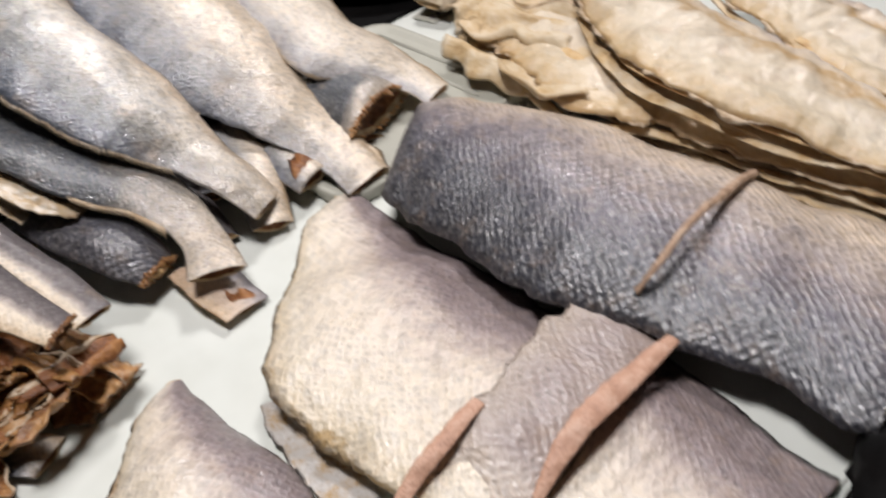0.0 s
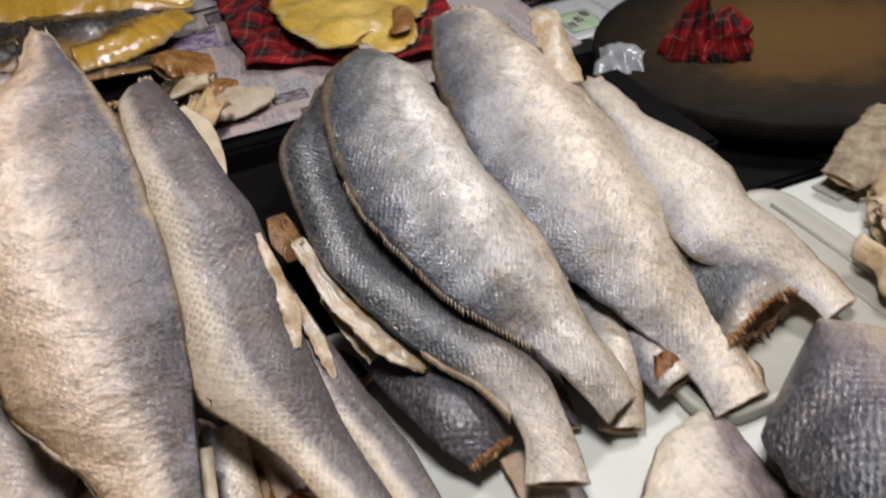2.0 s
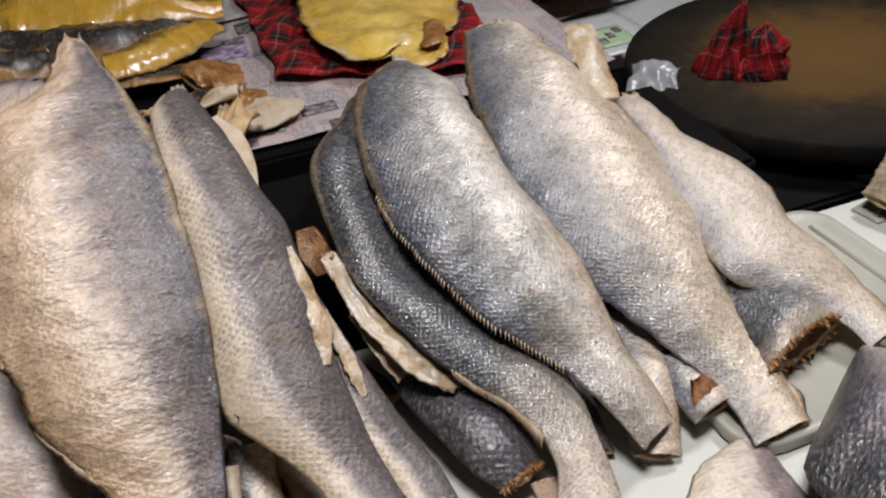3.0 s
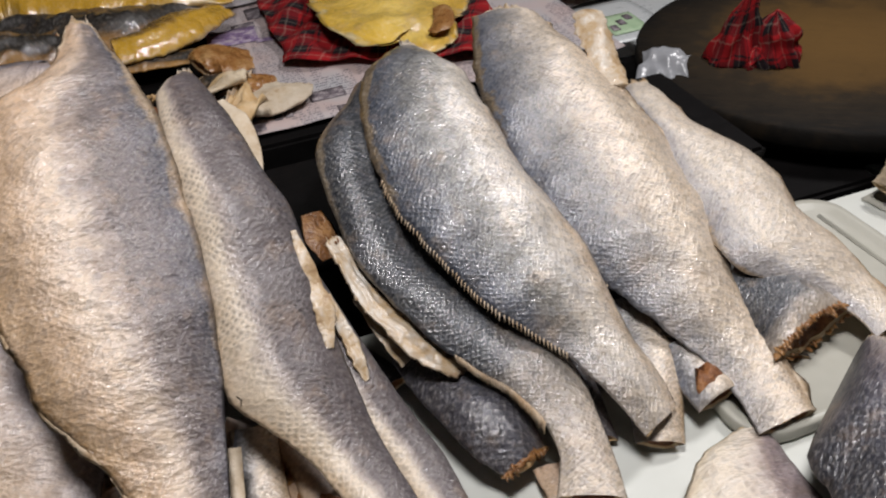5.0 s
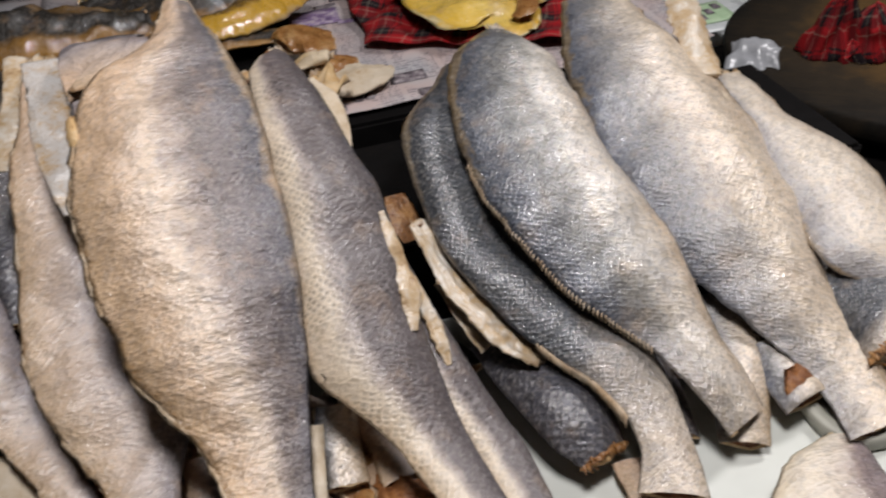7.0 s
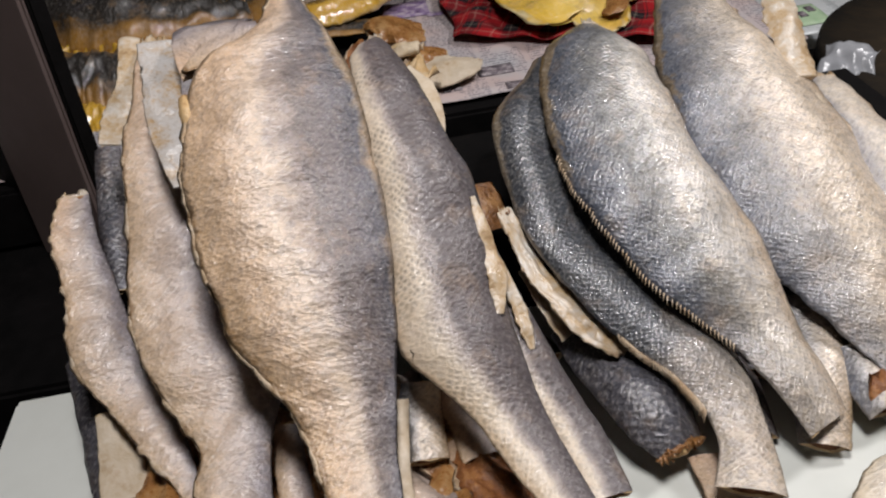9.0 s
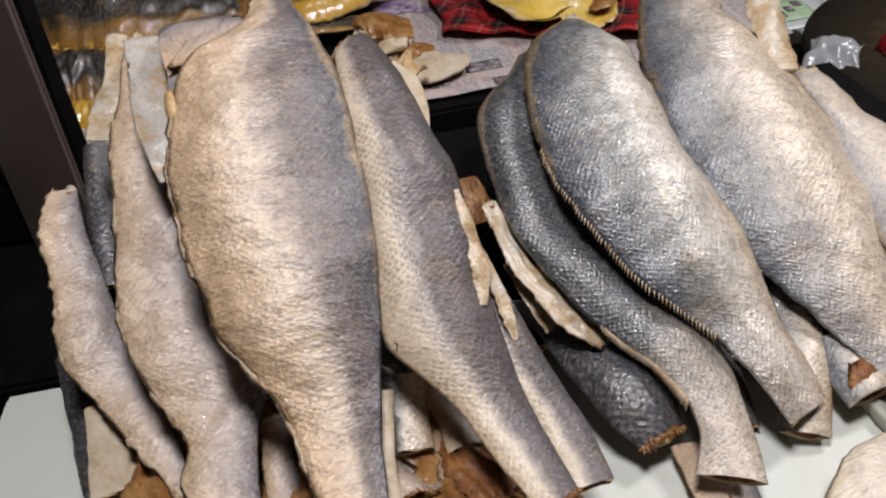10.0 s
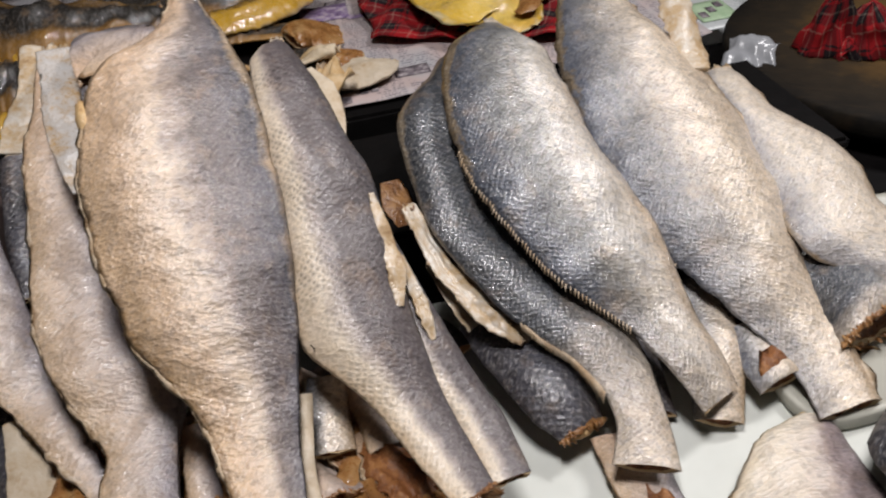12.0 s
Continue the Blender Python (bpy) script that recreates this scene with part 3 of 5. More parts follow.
slab("ceiling", tray_white, -3.0, 4.0, -3.0, 3.5, 2.6, 2.7, "plain market ceiling")

root = tagged(new("black_crate"), "black plastic crate behind the counter, propping up the fish", "crate")
root.matrix_world = STALL
bm = bmesh.new()
box(bm, 0.08, 0.80, 0.035, 0.215, -0.018, 0.045, 0.006)
part("crate_body", bm, black, root, smooth=False)
bm = bmesh.new()
box(bm, 0.07, 0.81, 0.030, 0.220, 0.040, 0.052, 0.004)
part("crate_rim", bm, black, root, smooth=False)

# round boards
def round_board(label, x, y, z, radius, tall, mat):
    root = tagged(new("chopping_board"), label, "chopping board")
    root.location = (x, y, z)
    bm = bmesh.new()
    profile = [(0.0, 0.0), (radius * 0.84, 0.0), (radius * 0.85, tall * 0.48), (radius * 0.97, tall * 0.52), (radius, tall * 0.68), (radius * 0.995, tall * 0.94), (radius * 0.98, tall), (radius * 0.6, tall - 0.0015), (radius * 0.3, tall - 0.003), (0.0, tall - 0.0035)]
    seg, rows = 96, []
    for r, h in profile:
        rows.append([bm.verts.new((math.cos(a * math.tau / seg) * max(r, 1e-4) * (1 + 0.006 * noise.noise((a * 0.2, h * 30, x))), math.sin(a * math.tau / seg) * max(r, 1e-4), h)) for a in range(seg)])
    for a, b in zip(rows, rows[1:]):
        for k in range(seg):
            bm.faces.new((a[k], a[(k + 1) % seg], b[(k + 1) % seg], b[k]))
    part("board_body", bm, mat, root)
    return root


round_board("large round dark wooden chopping board, worn brown in the middle", -0.060, 1.240, -0.03, 0.236, 0.06, worn_wood)
round_board("small round brown board at the back of the stall", -0.445, 1.475, 0.053, 0.115, 0.02, cord)

# side post
root = tagged(new("stall_post"), "grey brown painted metal post beside the stall", "post")
bm = bmesh.new()
box(bm, -0.13, 0.0, 0, 0.024, -0.86, 1.3, 0.003)
part("post_body", bm, post_grey, root, smooth=False)
bm = bmesh.new()
box(bm, 0.0, 0.006, 0.004, 0.02, -0.86, 1.3, 0.002)
part("post_edge", bm, black, root, smooth=False)
root.matrix_world = pose(-0.770, 0.535, 0, 0, 2.8, 0)
bm = bmesh.new()
box(bm, -0.42, -0.133, 0.006, 0.022, -0.86, 1.3, 0.003)
part("side_panel", bm, black, root, smooth=False)

# tray
root = tagged(new("plastic_tray"), "off-white shallow plastic tray lid with ridges on the counter", "tray")
root.matrix_world = STALL @ pose(0.845, -0.005, 0.001, 0, 0, 2)
bm = bmesh.new()
outline = []
for cx, cy, a0 in ((-0.03, -0.03, 0), (-0.20, -0.03, 90), (-0.20, -0.19, 180), (-0.03, -0.19, 270)):
    outline += [(cx + 0.03 * math.cos(radians(a0 + 15 * q)), cy + 0.03 * math.sin(radians(a0 + 15 * q))) for q in range(7)]
rows = []
for inset, z in ((0.002, 0.0), (0.0, 0.003), (0.0, 0.010), (0.0015, 0.012), (0.010, 0.012), (0.013, 0.009)):
    rows.append([bm.verts.new((-0.115 + (x + 0.115) * (1 - inset / 0.15), -0.11 + (y + 0.11) * (1 - inset / 0.15), z)) for x, y in outline])
for a, b in zip(rows, rows[1:]):
    for q in range(len(a)):
        bm.faces.new((a[q], a[(q + 1) % len(a)], b[(q + 1) % len(a)], b[q]))
bm.faces.new(rows[-1])
bm.faces.new(rows[0][::-1])
part("tray_body", bm, tray_white, root)
for x in (-0.022, -0.048):
    bm = bmesh.new()
    box(bm, x - 0.004, x, -0.19, -0.025, 0.0075, 0.0115, 0.0015)
    part("ridge", bm, tray_white, root)

# newspapers
def newspaper(label, x0, x1, y0, y1, z, yaw, seed, marks=()):
    root = tagged(new("newspaper"), label, "newspaper", "newspapers under the goods")
    root.matrix_world = STALL @ pose(x0, y0, z, 0, 0, yaw)

    def shape(u, v):
        x, y = u * (x1 - x0), v * (y1 - y0)
        lift = 0.004 * (noise.noise((x * 9, y * 9, seed)) + 1) + 0.006 * max(0, 1 - min(v, 1 - v) * 9) * abs(noise.noise((x * 14, seed, 2)))
        return Vector((x, y, lift))

    ob = part("page", sheet(shape, 30, 22, 0.0006), news_paper, root)
    for k, (cx, cy, w, h, mat) in enumerate(marks):
        def small(u, v, cx=cx, cy=cy, w=w, h=h):
            p = shape(max(0, (cx + (u - 0.5) * w) / (x1 - x0)), max(0, (cy + (v - 0.5) * h) / (y1 - y0)))
            return p + Vector((0, 0, 0.0012))
        part("printed_block", sheet(small, 6, 4, 0.0005), mat, root)
    return root


newspaper("pinkish newspaper sheet with small print and red headline", 0.355, 0.80, 0.284, 0.74, 0.054, 0, 1.0, (
    (0.165, 0.160, 0.060, 0.014, ink_red), (0.165, 0.142, 0.045, 0.010, ink_red), (0.112, 0.062, 0.040, 0.026, ink_dark),
    (0.052, 0.030, 0.009, 0.013, ink_dark), (0.064, 0.032, 0.009, 0.013, ink_dark), (0.028, 0.014, 0.018, 0.016, ink_dark), (0.165, 0.014, 0.10, 0.018, ink_dark),
    (0.030, 0.300, 0.070, 0.060, ink_violet), (0.075, 0.270, 0.030, 0.014, ink_violet), (0.052, 0.335, 0.03, 0.02, ink_dark), (0.110, 0.380, 0.10, 0.05, ink_dark)))
newspaper("crumpled grey newspaper sheet below the yellow goods", 0.02, 0.52, 0.66, 1.15, 0.058, 6, 5.0, (
    (0.33, 0.12, 0.10, 0.05, ink_violet), (0.40, 0.24, 0.10, 0.05, ink_dark), (0.20, 0.33, 0.08, 0.04, ink_blue), (0.10, 0.35, 0.05, 0.03, ink_blue), (0.30, 0.38, 0.05, 0.06, ink_dark)))
newspaper("white and blue newspaper sheet under oily fish", -0.35, 0.20, 0.30, 0.95, 0.055, -4, 9.0, (
    (0.40, 0.50, 0.10, 0.05, ink_blue), (0.30, 0.40, 0.10, 0.04, ink_dark)))
newspaper("pale newspaper sheet beside the round boards", 0.80, 1.28, 0.62, 1.2, -0.026, 8, 12.0, ((0.10, 0.10, 0.08, 0.05, ink_dark),))
newspaper("white paper sheet behind the chopping board", 1.10, 1.70, 0.50, 1.1, -0.022, -12, 15.0)

root = tagged(new("leaflet"), "white printed leaflet with a green photo beside the board", "leaflet")
root.matrix_world = STALL @ pose(0.842, 0.395, 0.012, 0, 0, 0)
part("page", sheet(lambda u, v: Vector((u * 0.088, v * 0.14, 0.004 * math.sin(v * 3))), 8, 10, 0.0006), tile_white, root)
part("printed_photo", sheet(lambda u, v: Vector((0.012 + u * 0.05, 0.02 + v * 0.06, 0.0015 + 0.004 * math.sin((0.02 + v * 0.06) / 0.14 * 3))), 6, 6, 0.0005), print_green, root)
for k in range(3):
    part("printed_block", sheet(lambda u, v: Vector((0.016 + 0.015 * k + u * 0.010, 0.03 + 0.012 * k + v * 0.016, 0.0026 + 0.004 * math.sin((0.03 + 0.012 * k + v * 0.016) / 0.14 * 3))), 3, 3, 0.0004), ink_dark, root)

slab("tile_edge", pale_blue, 0.955, 1.5, 0.05, 0.16, -0.034, -0.024, "pale blue tiled edge of the rear counter", 0.001)


# tartan cloths
def metric_uv(bm, sx=1.0):
    uv = bm.loops.layers.uv.verify() if "metric" not in bm.loops.layers.uv else bm.loops.layers.uv["metric"]
    for face in bm.faces:
        for loop in face.loops:
            loop[uv].uv = (loop.vert.co.x * sx + loop.vert.co.z * 0.6, loop.vert.co.y * sx + loop.vert.co.z * 0.5)
    return bm


def tartan_sheet(label, x0, x1, y0, y1, z, yaw, seed, skew=0.0):
    root = tagged(new("tartan_cloth"), label, "cloth", "tartan cloths")
    root.matrix_world = STALL @ pose(x0, y0, z, 0, 0, yaw)

    def shape(u, v):
        e = 0.018 * noise.noise((u * 4, v * 4, seed))
        x, y = u * (x1 - x0) + e, v * (y1 - y0) + 0.022 * noise.noise((u * 5, v * 2, seed + 4))
        x -= skew * y
        fold = abs(noise.noise((x * 16, y * 7, seed))) * 0.020 + 0.006 * noise.noise((x * 40, y * 40, seed))
        return Vector((x, y, 0.004 + fold))

    part("fabric", metric_uv(sheet(shape, 44, 36, 0.0015)), tartan_cloth, root)


tartan_sheet("red tartan cloth spread under the yellow dried maw", 0.434, 0.74, 0.440, 0.78, 0.064, -27, 3.0, 0.5)
tartan_sheet("rumpled red tartan cloth behind the oily fish", 0.25, 0.50, 0.80, 1.05, 0.066, 10, 8.0)

root = tagged(new("tartan_rag"), "knotted red tartan rag standing on the chopping board", "rag", "tartan cloths")
root.location = (-0.150, 1.158, 0.028)


def draped(centre, rx, ry, tall, seed, lean, power, pinch=0.0):
    """A gathered fold of cloth: a pleated skirt that narrows to its top."""
    bm, seg, rings = bmesh.new(), 72, []
    uv, at = bm.loops.layers.uv.new("metric"), {}
    for k in range(25):
        v = k / 24
        ring = []
        for q in range(seg):
            a = q * math.tau / seg
            r = max((1 - v ** power), 0.03) * (1 + 0.55 * noise.noise((math.cos(a) * 1.6, math.sin(a) * 1.6 + v * 1.2, seed)) + 0.25 * noise.noise((math.cos(a) * 4, math.sin(a) * 4 + v * 2, seed))) + 0.20 * noise.noise((math.cos(a) * 2, v * 4, seed))
            r *= 1 - pinch * math.exp(-((v - 0.35) / 0.15) ** 2)
            p = bm.verts.new((centre[0] + rx * r * math.cos(a) + lean[0] * v, centre[1] + ry * r * math.sin(a) + lean[1] * v, centre[2] + tall * v + 0.004 * noise.noise((q * 0.3, v * 5, seed))))
            at[p] = (a * rx * 1.5 + v * 0.02, v * tall * 0.9 - a * 0.004)
            ring.append(p)
        rings.append(ring)
    for lower_ring, upper_ring in zip(rings, rings[1:]):
        for q in range(seg):
            face = bm.faces.new((lower_ring[q], lower_ring[(q + 1) % seg], upper_ring[(q + 1) % seg], upper_ring[q]))
            for loop in face.loops:
                loop[uv].uv = at[loop.vert]
    bm.faces.new(rings[-1])
    bm.faces.new(rings[0][::-1])
    return bm


part("rag_fold", draped((-0.024, 0.0, 0.0), 0.027, 0.022, 0.092, 2.0, (0.020, 0.0), 1.3), tartan_cloth, root, "upright pointed fold of the rag")
part("rag_fold", draped((0.026, 0.006, 0.0), 0.024, 0.022, 0.058, 7.0, (-0.006, 0.0), 4.0, 0.15), tartan_cloth, root)
part("rag_knot", draped((0.004, -0.010, 0.0), 0.014, 0.014, 0.022, 9.0, (0.0, 0.0), 2.0), tartan_cloth, root)

# film and knife by the board
root = tagged(new("plastic_film"), "crumpled clear plastic film lying by the chopping board", "plastic film")
root.location = (-0.240, 1.100, -0.006)
part("film", sheet(lambda u, v: Vector(((u - 0.5) * 0.055 + 0.006 * noise.noise((u * 3, v * 3, 1)), (v - 0.5) * 0.055, 0.012 + 0.048 * v * (1 - 0.6 * (u - 0.5) ** 2) + 0.012 * noise.noise((u * 4, v * 4, 6)))), 16, 16, 0.0004), clear_film, root)
root = tagged(new("knife"), "steel knife with only its tip showing by the board", "knife")
root.location = (-0.222, 1.078, -0.014)
bm = bmesh.new()
box(bm, -0.05, 0.022, -0.004, 0.004, 0.0, 0.002, 0.0008)
part("blade", bm, metal, root, smooth=False)
bm = bmesh.new()
box(bm, -0.12, -0.05, -0.006, 0.006, -0.002, 0.006, 0.002)
part("handle", bm, black, root)

# small printed label on the counter, and a black bag at its front
root = tagged(new("paper_label"), "small torn printed label on the counter", "label")
root.matrix_world = STALL @ pose(0.885, -0.045, 0.001, 0, 0, 10)
part("paper", sheet(lambda u, v: Vector((u * 0.05, v * 0.03, 0.001 + 0.003 * u * v)), 6, 4, 0.0004), tray_white, root)
for k in range(3):
    bm = bmesh.new()
    box(bm, 0.006 + 0.008 * k, 0.012 + 0.008 * k, 0.006, 0.011, 0.0012, 0.0026)
    part("printed_bar", bm, ink_dark, root, smooth=False)
root = tagged(new("plastic_bag"), "black plastic bag bulging at the counter's front edge", "bag")
root.location = (0.245, 0.300, 0)
bm = bmesh.new()
blob(bm, (0, 0, 0.02), (0.055, 0.05, 0.035), 5.0, 0.2, 1.8, 4)
part("bag_body", bm, black, root)

# ---- fish ----
dried_fish("large split dried fish, cream belly, grey back, atop the pile", [(-0.541, 0.607, 0.267, 0.005, 0.0121), (-0.525, 0.583, 0.264, 0.0074, 0.0242), (-0.509, 0.561, 0.259, 0.0143, 0.0349), (-0.493, 0.54, 0.251, 0.0393, 0.0442), (-0.478, 0.521, 0.24, 0.0521, 0.0516), (-0.463, 0.502, 0.228, 0.0558, 0.0552), (-0.448, 0.485, 0.213, 0.0585, 0.0572), (-0.433, 0.469, 0.198, 0.0588, 0.0573), (-0.418, 0.453, 0.182, 0.0558, 0.0559), (-0.403, 0.439, 0.165, 0.0504, 0.0531), (-0.387, 0.425, 0.148, 0.0478, 0.0484), (-0.371, 0.411, 0.132, 0.0322, 0.0424), (-0.353, 0.398, 0.116, 0.0241, 0.0323), (-0.335, 0.385, 0.101, 0.0228, 0.0232), (-0.316, 0.373, 0.088, 0.0243, 0.015), (-0.297, 0.361, 0.075, 0.026, 0.0042)], skin_open, 0.11, 0.12, 0.034, lump=0.006, count=110, deep=0.004, lips=((0, 0.003),),
           extra=(("gill_flap", [(-0.563, 0.521, 0.246, 0.074), (-0.55, 0.535, 0.252, 0.088), (-0.528, 0.541, 0.256, 0.067), (-0.515, 0.554, 0.26, 0.032)], skin_pink, 0.08), ("gill_knob", [(-0.52, 0.485, 0.243, 0.009), (-0.509, 0.474, 0.238, 0.01), (-0.505, 0.467, 0.232, 0.006)], golden, 0.4)), collar=0.016)
dried_fish("scaly grey dried fish with cream belly on the pile", [(-0.485, 0.623, 0.227, -0.0009, 0.0138), (-0.463, 0.607, 0.229, 0.0179, 0.0142), (-0.442, 0.591, 0.226, 0.0239, 0.0153), (-0.424, 0.576, 0.22, 0.0275, 0.0174), (-0.408, 0.561, 0.211, 0.0279, 0.0204), (-0.393, 0.546, 0.199, 0.0286, 0.0247), (-0.379, 0.532, 0.185, 0.0296, 0.0318), (-0.365, 0.518, 0.17, 0.0327, 0.0323), (-0.351, 0.505, 0.154, 0.0328, 0.0314), (-0.337, 0.493, 0.138, 0.0385, 0.0298), (-0.322, 0.481, 0.123, 0.041, 0.0293), (-0.305, 0.47, 0.109, 0.0309, 0.026), (-0.287, 0.46, 0.097, 0.022, 0.0221), (-0.266, 0.45, 0.088, 0.0201, 0.0172), (-0.243, 0.442, 0.082, 0.0214, 0.0101), (-0.218, 0.434, 0.079, 0.0253, 0.0003)], skin_scaly, 0.22, crust=((-1, 0.002, dried_brown),), extra=(("fin", [(-0.45, 0.623, 0.215, 0.008), (-0.426, 0.609, 0.208, 0.014), (-0.408, 0.594, 0.195, 0.011), (-0.398, 0.584, 0.185, 0.004)], pale_flesh, 0.10),), collar=0.016)
dried_fish("pinkish cream split dried fish leaning on the pile", [(-0.639, 0.557, 0.235, 0.0085, 0.0151), (-0.621, 0.535, 0.226, 0.0093, 0.0172), (-0.602, 0.515, 0.214, 0.0122, 0.0202), (-0.583, 0.496, 0.202, 0.0195, 0.0232), (-0.563, 0.479, 0.187, 0.0241, 0.0235), (-0.544, 0.463, 0.173, 0.0264, 0.0209), (-0.524, 0.447, 0.157, 0.0315, 0.0185), (-0.504, 0.431, 0.142, 0.0374, 0.018), (-0.484, 0.416, 0.126, 0.0397, 0.0175), (-0.464, 0.4, 0.112, 0.0363, 0.0219), (-0.444, 0.383, 0.098, 0.0252, 0.0365), (-0.425, 0.365, 0.086, 0.0138, 0.0287), (-0.405, 0.346, 0.076, 0.0191, 0.0245), (-0.385, 0.326, 0.067, -0.0076, 0.0245)], skin_pink, 0.055, 0.05, round_=4.0, lips=((0, 0.004),), rag=0.05, lump=0.005, count=100,
           extra=(("gill_flap", [(-0.61, 0.543, 0.245, 0.03), (-0.57, 0.506, 0.232, 0.026), (-0.54, 0.477, 0.217, 0.021), (-0.507, 0.45, 0.2, 0.007)], membrane, 0.05), ("gill_flap", [(-0.667, 0.56, 0.235, 0.016), (-0.634, 0.522, 0.22, 0.018), (-0.619, 0.496, 0.206, 0.024), (-0.606, 0.477, 0.196, 0.02)], torn_skin, 0.10)), collar=0.014)
dried_fish("flat cream dried fish low at the pile's side", [(-0.631, 0.45, 0.165, 0.0115, 0.009), (-0.615, 0.439, 0.154, 0.0204, 0.0077), (-0.598, 0.428, 0.143, 0.0239, 0.0068), (-0.582, 0.417, 0.131, 0.0243, 0.0091), (-0.566, 0.406, 0.119, 0.0249, 0.0103), (-0.55, 0.396, 0.107, 0.0309, 0.0103), (-0.533, 0.386, 0.096, 0.0298, 0.0097), (-0.516, 0.377, 0.085, 0.023, 0.0119), (-0.498, 0.368, 0.075, 0.0172, 0.0166), (-0.479, 0.359, 0.067, 0.0123, 0.0144), (-0.458, 0.352, 0.059, 0.0088, 0.0092), (-0.436, 0.345, 0.054, 0.0071, -0.0003)], skin_pink, 0.055, 0.05, round_=4.0, lips=((0, 0.004),), rag=0.05, lump=0.005, count=90, collar=0.005)
dried_fish("tan strip of dried fish at the pile's foot", [(-0.535, 0.357, 0.07, 0.009), (-0.511, 0.345, 0.06, 0.023), (-0.481, 0.329, 0.05, 0.041)], pale_flesh, 0.10, 0.1, 0.08, lump=0.004, lips=((TOP, 0.004),))
dried_fish("dark narrow dried fish inside the pile", [(-0.674, 0.512, 0.16, 0.02), (-0.634, 0.473, 0.132, 0.023), (-0.612, 0.452, 0.115, 0.019), (-0.588, 0.432, 0.102, 0.012)], skin_dark, 0.2)
dried_fish("blue grey dried fish bent at the tail", [(-0.41, 0.749, 0.166, 0.0083, 0.0249), (-0.404, 0.723, 0.165, 0.0083, 0.0265), (-0.395, 0.7, 0.158, 0.0206, 0.0281), (-0.384, 0.679, 0.149, 0.0301, 0.0296), (-0.37, 0.66, 0.137, 0.0302, 0.0304), (-0.353, 0.645, 0.124, 0.032, 0.0294), (-0.335, 0.632, 0.111, 0.0363, 0.0285), (-0.315, 0.622, 0.098, 0.037, 0.0291), (-0.293, 0.613, 0.086, 0.0372, 0.0302), (-0.27, 0.605, 0.074, 0.0352, 0.0328), (-0.247, 0.598, 0.065, 0.0318, 0.0336), (-0.225, 0.589, 0.056, 0.0276, 0.033), (-0.203, 0.579, 0.048, 0.024, 0.0264), (-0.185, 0.564, 0.042, 0.0194, 0.0185), (-0.169, 0.544, 0.035, 0.0188, 0.0155), (-0.159, 0.518, 0.029, 0.0222, 0.0198)], skin_blue, 0.22, fringe=(0, 0.64, 0.86, 0.0026, 48), collar=0.010)
dried_fish("large silver dried fish with cut head and tail", [(-0.377, 0.789, 0.186, 0.0223, 0.0027), (-0.367, 0.765, 0.183, 0.0342, 0.0333), (-0.356, 0.742, 0.178, 0.0439, 0.0411), (-0.343, 0.722, 0.171, 0.0497, 0.0433), (-0.329, 0.705, 0.163, 0.0538, 0.0452), (-0.314, 0.689, 0.153, 0.0561, 0.0467), (-0.298, 0.676, 0.142, 0.0572, 0.0482), (-0.281, 0.664, 0.13, 0.0566, 0.0507), (-0.263, 0.653, 0.117, 0.0541, 0.0533), (-0.245, 0.643, 0.104, 0.0508, 0.0503), (-0.227, 0.634, 0.091, 0.0441, 0.0495), (-0.208, 0.626, 0.078, 0.0341, 0.041), (-0.189, 0.618, 0.065, 0.0248, 0.0343), (-0.17, 0.61, 0.053, 0.0233, 0.0285), (-0.151, 0.601, 0.041, 0.0214, 0.0254), (-0.133, 0.593, 0.03, 0.0212, 0.0153)], skin_silver, 0.18, lump=0.004, count=90, fringe=(0, 0.36, 0.80, 0.0012, 60), collar=0.014)
dried_fish("large silver grey dried fish with open cream belly", [(-0.321, 0.91, 0.166, 0.0545, 0.0129), (-0.31, 0.884, 0.161, 0.0562, 0.0263), (-0.297, 0.861, 0.155, 0.0603, 0.0395), (-0.282, 0.838, 0.146, 0.0637, 0.0518), (-0.267, 0.818, 0.137, 0.0663, 0.0585), (-0.25, 0.798, 0.126, 0.0666, 0.0627), (-0.232, 0.78, 0.114, 0.0663, 0.066), (-0.214, 0.762, 0.102, 0.0652, 0.068), (-0.195, 0.745, 0.089, 0.0633, 0.0697), (-0.175, 0.728, 0.077, 0.0598, 0.0688), (-0.155, 0.712, 0.064, 0.054, 0.0628), (-0.136, 0.696, 0.053, 0.0448, 0.0422), (-0.116, 0.679, 0.041, 0.0326, 0.0368), (-0.096, 0.662, 0.031, 0.0224, 0.0335), (-0.077, 0.645, 0.022, 0.0196, 0.0255), (-0.058, 0.627, 0.015, 0.0264, 0.0199)], skin_creamy, 0.19, lump=0.0045, count=90, fringe=(0, 0.30, 0.66, 0.0012, 50), lips=((TOP, 0.006),),
           extra=(("gill_flap", [(-0.274, 0.922, 0.168, 0.026), (-0.255, 0.886, 0.158, 0.031), (-0.239, 0.864, 0.147, 0.028), (-0.228, 0.845, 0.136, 0.021)], torn_skin, 0.22), ("belly_fold", [(-0.252, 0.882, 0.146, 0.006), (-0.222, 0.843, 0.128, 0.010), (-0.192, 0.806, 0.105, 0.011), (-0.163, 0.775, 0.082, 0.012), (-0.138, 0.748, 0.064, 0.006)], pale_flesh, 0.35)), collar=0.014, ragged=0.4, crumple=0.007)
